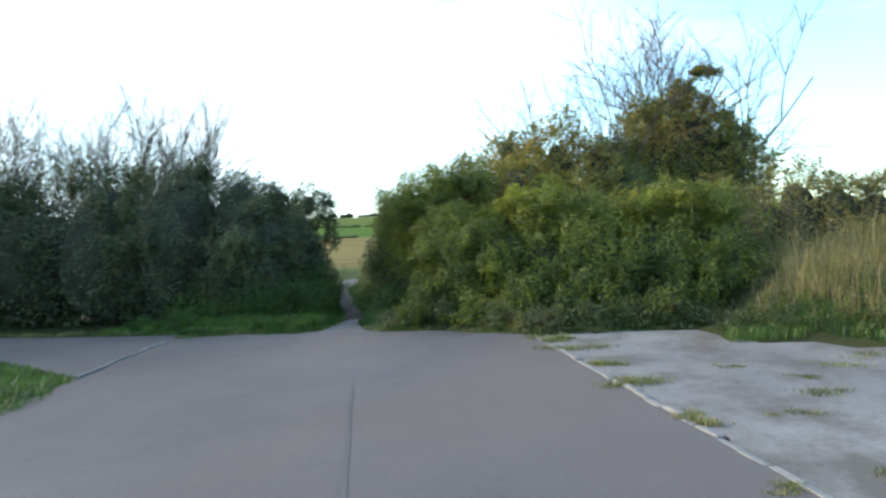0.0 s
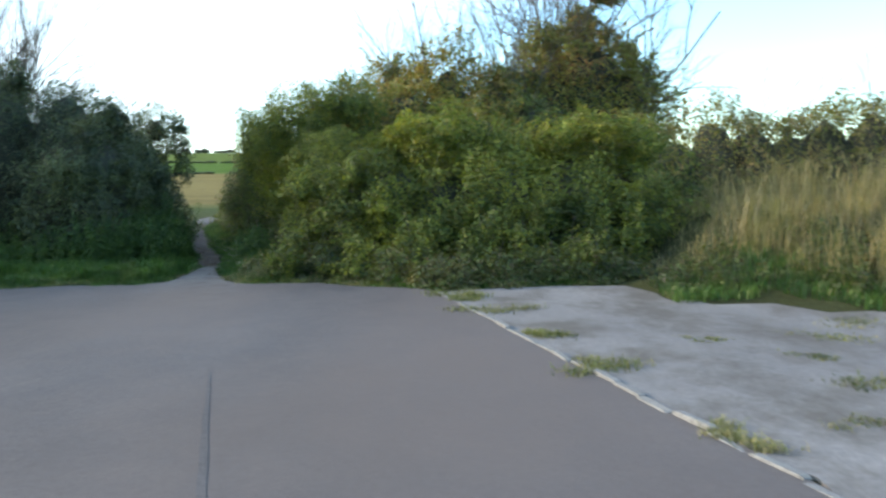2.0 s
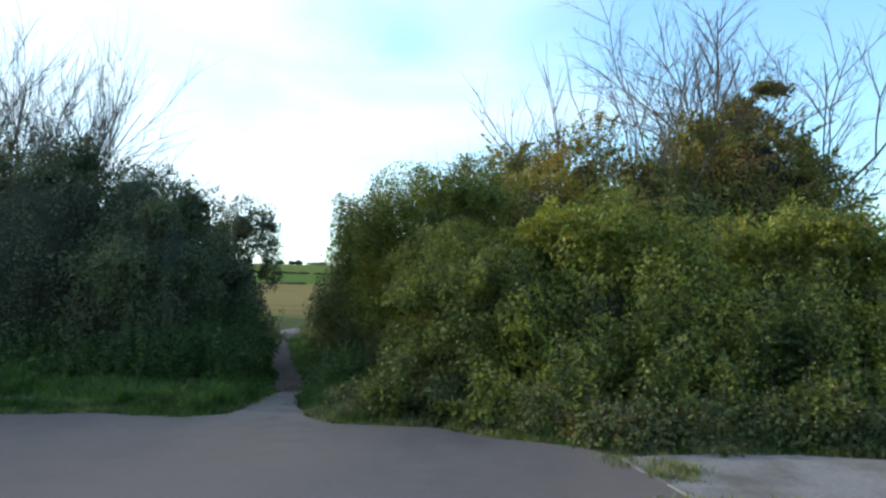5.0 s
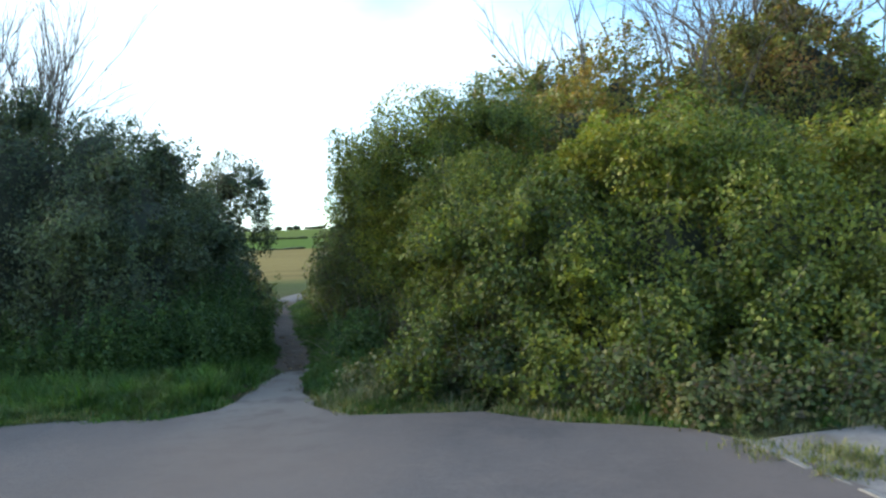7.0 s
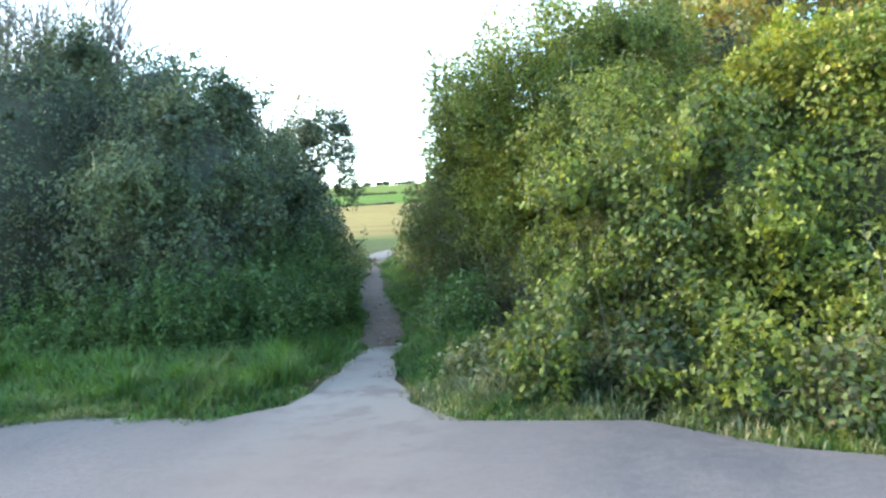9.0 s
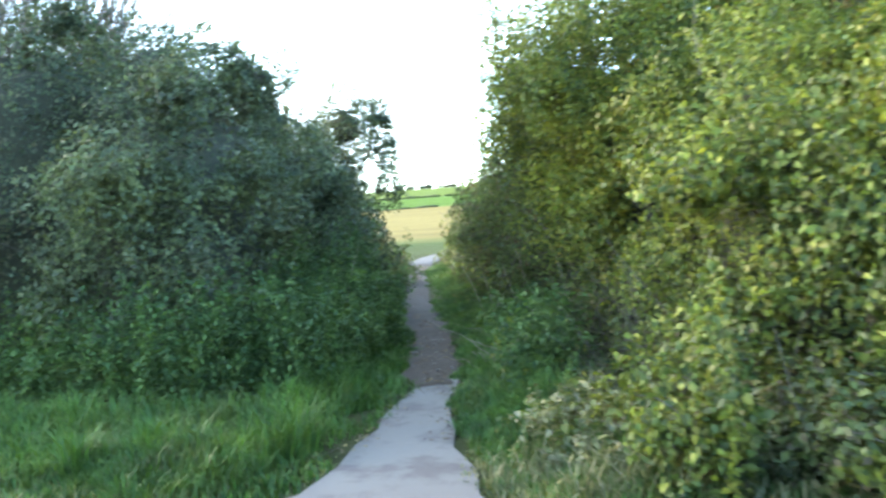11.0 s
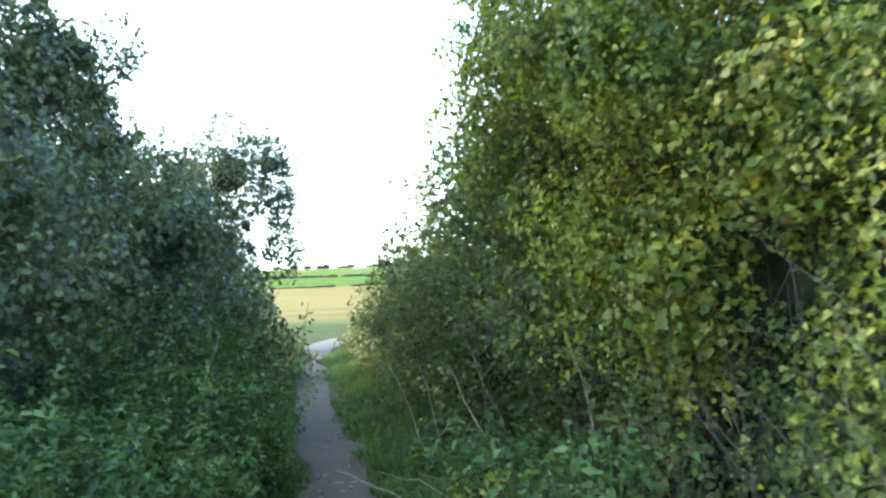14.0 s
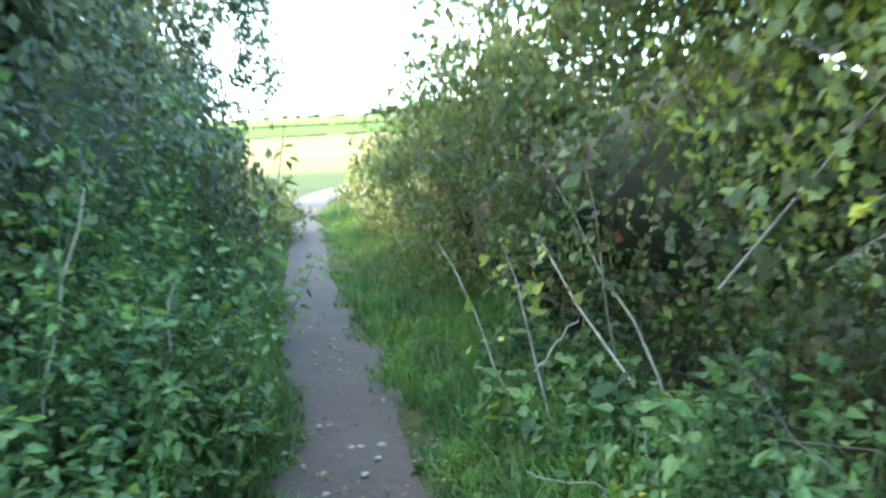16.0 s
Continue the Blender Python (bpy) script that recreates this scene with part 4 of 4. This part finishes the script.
def plants(name, label, pts, height, size, mat, seed, per=14, stalks=True, group=""):
    """Upright leafy weeds: a stalk each, with leaves in pairs up it."""
    r = np.random.default_rng(seed)
    pos, outs, st = [], [], []
    for x, y in pts:
        h = height * (0.4 + 0.55 * r.random()) * (0.45 + 1.2 * float(lumps(np.array([(x, y, 0.0)]), 1.3, seed)[0]))
        z0 = float(land_height(x, y))
        lean = r.normal(size=2) * 0.16
        u = 0.15 + 0.85 * r.random(per) ** 0.8
        a = r.random(per) * 6.283
        reach = (0.03 + 0.09 * r.random(per)) * (1.25 - u * 0.7)
        q = np.column_stack([x + lean[0] * u * h + np.cos(a) * reach, y + lean[1] * u * h + np.sin(a) * reach, z0 + u * h])
        pos.append(q)
        outs.append(np.column_stack([np.cos(a) * 0.5, np.sin(a) * 0.5, np.full(per, 0.8)]))
        if stalks:
            st.append(tube(np.array([(x, y, z0 - 0.02), (x + lean[0] * h * 0.5, y + lean[1] * h * 0.5, z0 + h * 0.5), (x + lean[0] * h, y + lean[1] * h, z0 + h)]), (0.005, 0.004, 0.002), 3))
    c = np.array(pts).mean(0)
    e = thing(name, (c[0], c[1], float(land_height(c[0], c[1]))), label, "weeds", group)
    part("leafage", *leaf_mesh(np.concatenate(pos), np.concatenate(outs), size, seed, 0.5, 0.45, 0.5, 0.72), mat, e, kind="stuff")
    if stalks:
        part("stalk_growth", *joined(st), mat, e, kind="stuff")
    return e


plants("nettle_patch", "dense green nettles beside the footpath", along_line([(-0.75, 37.6), (-1.2, 38.9), (-1.9, 41.0), (-2.8, 43.4)], 640, 1.0, 120, 0.8), 1.35, 0.041, NETTLE, 121, 62)
plants("nettle_patch", "dense green nettles and weeds below the hedge", along_line([(-4.4, 35.9), (-1.6, 35.8), (-0.7, 36.1), (-0.45, 37.2), (-0.75, 37.6)], 560, 1.2, 122, 0.8), 1.1, 0.046, NETTLE, 123, 50)
plants("leafy_weed", "tall broad-leaved green weeds leaning over the path", along_line([(-0.62, 37.5), (-0.66, 38.2), (-0.95, 39.0), (-1.3, 40.2)], 150, 0.55, 132, 0.9), 1.25, 0.043, NETTLE, 133, 64)
plants("leafy_weed", "fresh green bramble shoots in the grass", along_line([(0.3, 38.9), (0.62, 38.1), (0.9, 37.2), (1.1, 36.5)], 110, 0.6, 134, 1.0), 0.42, 0.07, VINE_TOP, 135, 12)
plants("weed_patch", "green leafy weeds under the bramble hedge", along_line([(-0.3, 40.9), (0.35, 39.2), (0.85, 38.0), (1.15, 36.9)], 260, 0.7, 124, 1.0), 0.4, 0.075, NETTLE, 125, 12)
plants("weed_patch", "mixed green weeds growing up into the bramble tangle", along_line([(0.95, 39.0), (1.3, 38.2), (1.6, 37.3), (1.75, 36.4)], 240, -0.5, 137, 1.0), 0.75, 0.05, NETTLE, 138, 22)
plants("weed_patch", "faded flowering weeds at the thicket foot", along_line([(1.4, 35.2), (2.2, 34.4), (3.4, 34.4), (4.4, 33.9), (6.0, 33.6), (7.4, 33.7), (8.6, 33.6)], 520, 0.6, 126, 0.8), 0.5, 0.05, STRAW, 127, 16)
plants("weed_patch", "leafy green weeds at the thicket foot", along_line([(1.3, 35.5), (2.1, 34.6), (3.4, 34.7), (5.0, 34.0), (7.4, 33.9), (8.8, 33.7)], 420, 0.6, 128, 0.8), 0.5, 0.07, VINE, 129, 14)
plants("weed_patch", "green weeds at the foot of the grass bank", along_line([(8.8, 31.6), (10.0, 31.8), (11.0, 30.6), (12.6, 29.4)], 200, 1.6, 130, 0.8), 0.55, 0.06, BRAMBLE, 131, 18)

# ---- dead canes leaning out of the bramble ----
def cane(points, radius, label, mat=CANE):
    p = np.array(points, float)
    q = np.stack([np.interp(np.linspace(0, len(p) - 1, 9), np.arange(len(p)), p[:, k]) for k in range(3)], 1)
    q[1:-1] += np.random.default_rng(int(abs(p.sum()) * 100)).normal(size=(7, 3)) * 0.012
    e = thing("dead_cane", tuple(q[0]), label, "stem", "dead canes")
    part("cane", *tube(q, np.linspace(radius * 0.75, radius * 0.4, 9), 6), mat, e, smooth=True)


cane([(0.7, 40.05, 0.0), (0.66, 40.12, 0.21), (0.38, 40.6, 0.75), (-0.04, 41.2, 1.48)], 0.012, "long pale dead cane leaning over the path edge")
cane([(0.66, 39.6, 0.0), (0.6, 39.66, 0.17), (0.35, 40.1, 0.5), (0.1, 40.55, 0.88)], 0.011, "pale dead cane leaning over the path edge")
cane([(0.0, 40.1, 0.0), (-0.12, 40.2, 0.45), (-0.33, 40.2, 0.9)], 0.008, "thin dark-tipped cane beside the path")
cane([(0.1, 40.0, 0.35), (0.3, 39.9, 0.62)], 0.007, "short crossing dead cane in the bramble")
cane([(1.34, 38.15, 0.0), (1.3, 38.17, 0.7), (1.25, 38.17, 0.95), (1.18, 38.16, 1.18)], 0.009, "upright pale dead stem in the bramble")
cane([(1.1, 37.5, 0.0), (1.08, 37.6, 0.6)], 0.008, "short broken pale stem in the bramble")
cane([(1.15, 36.8, 0.12), (0.8, 37.4, 0.16), (0.62, 37.9, 0.3)], 0.005, "fallen pale cane in the grass")
cane([(-1.3, 38.6, 0.0), (-1.25, 38.7, 0.7), (-1.12, 38.8, 1.25)], 0.008, "pale dry weed stalk standing in the nettles")
cane([(-1.15, 38.9, 0.0), (-1.05, 39.0, 0.6), (-0.98, 39.05, 0.95)], 0.007, "pale dry weed stalk standing in the nettles")

dry_rng = np.random.default_rng(77)
for k in range(26):
    x, y = 0.75 + dry_rng.random() * 0.5, 36.8 + dry_rng.random() * 2.6
    x -= 0.28 * (y - 37.2)
    w = np.array((dry_rng.normal() * 0.5, dry_rng.normal() * 0.5, 0.15 + 0.5 * dry_rng.random())) * (0.35 + 0.5 * dry_rng.random())
    p0 = np.array((x, y, 0.02))
    cane([p0, p0 + w * 0.55 + np.array((0, 0, 0.05)), p0 + w], 0.0035 + 0.003 * dry_rng.random(), "dry broken straw-coloured stalk in the grass")

for k in range(34):
    u = dry_rng.random()
    x, y = 1.95 - 0.95 * u + 0.25 * dry_rng.random(), 36.0 + 2.6 * u
    w = np.array((-0.35 + dry_rng.normal() * 0.3, -0.1 + dry_rng.normal() * 0.35, 0.5 + 0.5 * dry_rng.random())) * (0.4 + 0.6 * dry_rng.random())
    p0 = np.array((x, y, 0.0))
    cane([p0, p0 + w * 0.5 + np.array((0, 0, 0.06)), p0 + w], 0.002 + 0.002 * dry_rng.random(), "thin dry brown stem under the vines", BARK)

red = thing("red_bramble", (0.35, 40.6, float(land_height(0.35, 40.6))), "few red autumn leaves on a bramble shoot", "leaves")
rp_ = np.array((0.38, 40.35, 1.0)) + dry_rng.normal(size=(16, 3)) * np.array((0.14, 0.25, 0.22))
part("leafage", *leaf_mesh(rp_, np.tile((-0.5, -0.8, 0.3), (16, 1)), 0.036, 78), BERRY, red, kind="stuff")
part("shoot", *tube(np.array([(0.5, 40.6, 0.0), (0.42, 40.45, 0.5), (0.38, 40.35, 1.0), (0.33, 40.25, 1.25)]), (0.006, 0.005, 0.004, 0.002), 4), CANE, red)
gold = thing("yellow_shoot", (0.2, 39.9, float(land_height(0.2, 39.9))), "bramble shoot with a few bright yellow leaves", "leaves")
gp_ = np.array((0.05, 39.85, 0.78)) + dry_rng.normal(size=(22, 3)) * np.array((0.09, 0.12, 0.12))
part("leafage", *leaf_mesh(gp_, np.tile((-0.5, -0.8, 0.3), (22, 1)), 0.05, 79), VINE_TOP, gold, kind="stuff")
part("shoot", *tube(np.array([(0.2, 39.9, 0.0), (0.12, 39.88, 0.4), (0.05, 39.85, 0.78), (0.0, 39.8, 0.95)]), (0.006, 0.005, 0.004, 0.002), 4), CANE, gold)

# ---- litter and stones on the path ----
lp = along_line([(0.15, 34.8), (0.2, 35.8), (0.0, 37.2), (-0.45, 38.6), (-1.15, 40.6), (-2.0, 43.0)], 380, -0.2, 140, 1.8)
rp = along_line([(0.98, 35.4), (0.65, 36.5), (0.38, 37.5), (-0.1, 39.2), (-0.8, 41.1)], 280, 0.2, 141, 1.8)
lit = np.concatenate([lp, rp])
lit3 = np.column_stack([lit, land_height(lit[:, 0], lit[:, 1]) + 0.05])
tagged(new("leaf_litter", mesh_of("leaf_litter", *leaf_mesh(lit3, np.tile((0.0, 0.0, 1.0), (len(lit), 1)), 0.025, 142, 2.0, 0.3), LITTER)), "brown fallen leaves along the footpath edges", "leaves", kind="stuff")
stone_rng = np.random.default_rng(150)
for k in range(70):
    u = stone_rng.random() ** 0.7 * 70
    j = int(u)
    off = (stone_rng.random() - 0.5) * 0.5
    x, y = cx_[j] + pt[j, 1] * off, cy_[j] - pt[j, 0] * off
    rad = 0.008 + 0.014 * stone_rng.random()
    bm = bmesh.new()
    bmesh.ops.create_icosphere(bm, subdivisions=1, radius=rad)
    for v in bm.verts:
        v.co = Vector((v.co.x * 1.3, v.co.y, v.co.z * 0.6)) * (0.8 + 0.4 * stone_rng.random())
    me = bpy.data.meshes.new("pebble")
    bm.to_mesh(me)
    bm.free()
    me.materials.append(STONE)
    ob = tagged(new("pebble", me), "small pale stone on the earth path", "stone", "path stones")
    ob.matrix_world = pose(x, y, float(land_height(x, y)) + 0.038, 0, 0, 360 * stone_rng.random())

# ---- far hedgerows and trees ----
def far_row(name, label, s_at, slant, u0, u1, step, high, seed, gap=0.0, n=70, size=0.9):
    r = np.random.default_rng(seed)
    blobs = []
    for u in np.arange(u0, u1, step):
        if r.random() < gap:
            continue
        s = s_at + slant * u
        x, y = 0.5 + u * 0.961 + s * FWD[0], 34.5 + u * 0.277 + s * FWD[1]
        h = high * (0.6 + 0.8 * r.random())
        blobs.append((x, y, float(land_height(x, y)) + h * 0.42, step * 0.75, step * 0.6, h * 0.6))
    p, out = shell(blobs, n * len(blobs), seed, high * 0.12, high * 0.2)
    e = thing(name, (blobs[len(blobs) // 2][0], blobs[len(blobs) // 2][1], float(land_height(*blobs[len(blobs) // 2][:2]))), label, "hedgerow", "far hedgerows")
    # filler body under the leaves, in leaf colour
    part("wood", *core_mesh(blobs, high * 0.15, seed), FAR_LEAF, e, kind="stuff")
    part("foliage", *leaf_mesh(p, out, size, seed, 0.3, 0.8), FAR_LEAF, e, kind="stuff")


far_row("far_hedgerow", "dark hedgerow between stubble and pasture", 172, 0.12, -90, 60, 2.0, 0.35, 160, 0.15, 60, 0.2)
far_row("far_hedgerow", "dark hedgerow across the green pasture", 262, -0.25, -110, 90, 2.6, 0.55, 161, 0.05, 60, 0.5)
far_row("far_trees", "line of small dark trees on the skyline", 600, 0.05, -150, 140, 4.5, 2.6, 162, 0.42, 90, 0.9)
far_row("far_trees", "dark wood on the skyline", 590, 0.0, 12, 70, 4.0, 5.0, 163, 0.0, 120, 1.1)

# ---- kerb stones ----
def kerb(name, label, line, y0, y1, length, lifted):
    e = thing(name, (line(y1), y1, 0.0), label, "kerb", kind="structure")
    bm = bmesh.new()
    bmesh.ops.create_cube(bm, size=1.0)
    bmesh.ops.bevel(bm, geom=bm.edges[:], offset=0.08, segments=1, affect="EDGES")
    for v in bm.verts:
        v.co = Vector((v.co.x * 0.066, v.co.y * (length - 0.012), v.co.z * 0.12))
    me = bpy.data.meshes.new("kerb_stone")
    bm.to_mesh(me)
    bm.free()
    me.materials.append(KERB)
    r = np.random.default_rng(170)
    slope = math.degrees(math.atan((line(y0) - line(y1)) / (y1 - y0)))
    y = y0
    while y < y1:
        ob = new("kerb_stone", me)
        ob.parent = e
        ob.matrix_local = pose(line(y) - e.location.x + r.normal() * 0.014, y - e.location.y, -0.06 + lifted + r.normal() * 0.008, r.normal() * 1.0, r.normal() * 3.5, slope + r.normal() * 2.2)
        y += length * math.cos(radians(slope))


kerb("kerb_right", "pale worn concrete edging flush with the lane", right_kerb, 2.0, 32.5, 0.45, 0.014)
kerb("kerb_left", "pale worn concrete edging flush with the lane", left_kerb, 27.9, 33.0, 0.45, 0.018)

# ---- the nearest vine leaves, one by one ----
spray = next(o for o in scene.objects if o.name.startswith("vine_spray"))
leaf_shapes = []
for k in range(4):
    v, f = leaf_mesh(np.zeros((1, 3)), np.array([(0.0, 0.0, 1.0)]), 0.04, 300 + k, 3.0, 0.02, 0, 1.0 + 0.12 * k)
    leaf_shapes.append(mesh_of("leaf", v, f, VINE_TOP))
lp, lo = shell([(1.5, 38.5, 1.75, 0.55, 0.65, 0.6), (1.75, 37.8, 1.5, 0.4, 0.55, 0.55), (2.1, 37.3, 2.1, 0.45, 0.65, 0.55)], 300, 310, 0.12, 0.1)
leaf_rng = random.Random(3)
for k in range(len(lp)):
    ob = new("leaf", leaf_shapes[k % 4])
    ob.parent = spray
    way = Vector(lo[k]) + Vector((leaf_rng.gauss(0, 0.5), leaf_rng.gauss(0, 0.5), 0.4 + leaf_rng.gauss(0, 0.4)))
    turn = way.to_track_quat("Z", "Y").to_matrix().to_4x4() @ pose(0, 0, 0, 0, 0, leaf_rng.uniform(0, 360))
    ob.matrix_local = Matrix.Translation(Vector(lp[k]) - spray.location) @ turn @ Matrix.Scale(leaf_rng.uniform(0.7, 1.3), 4)
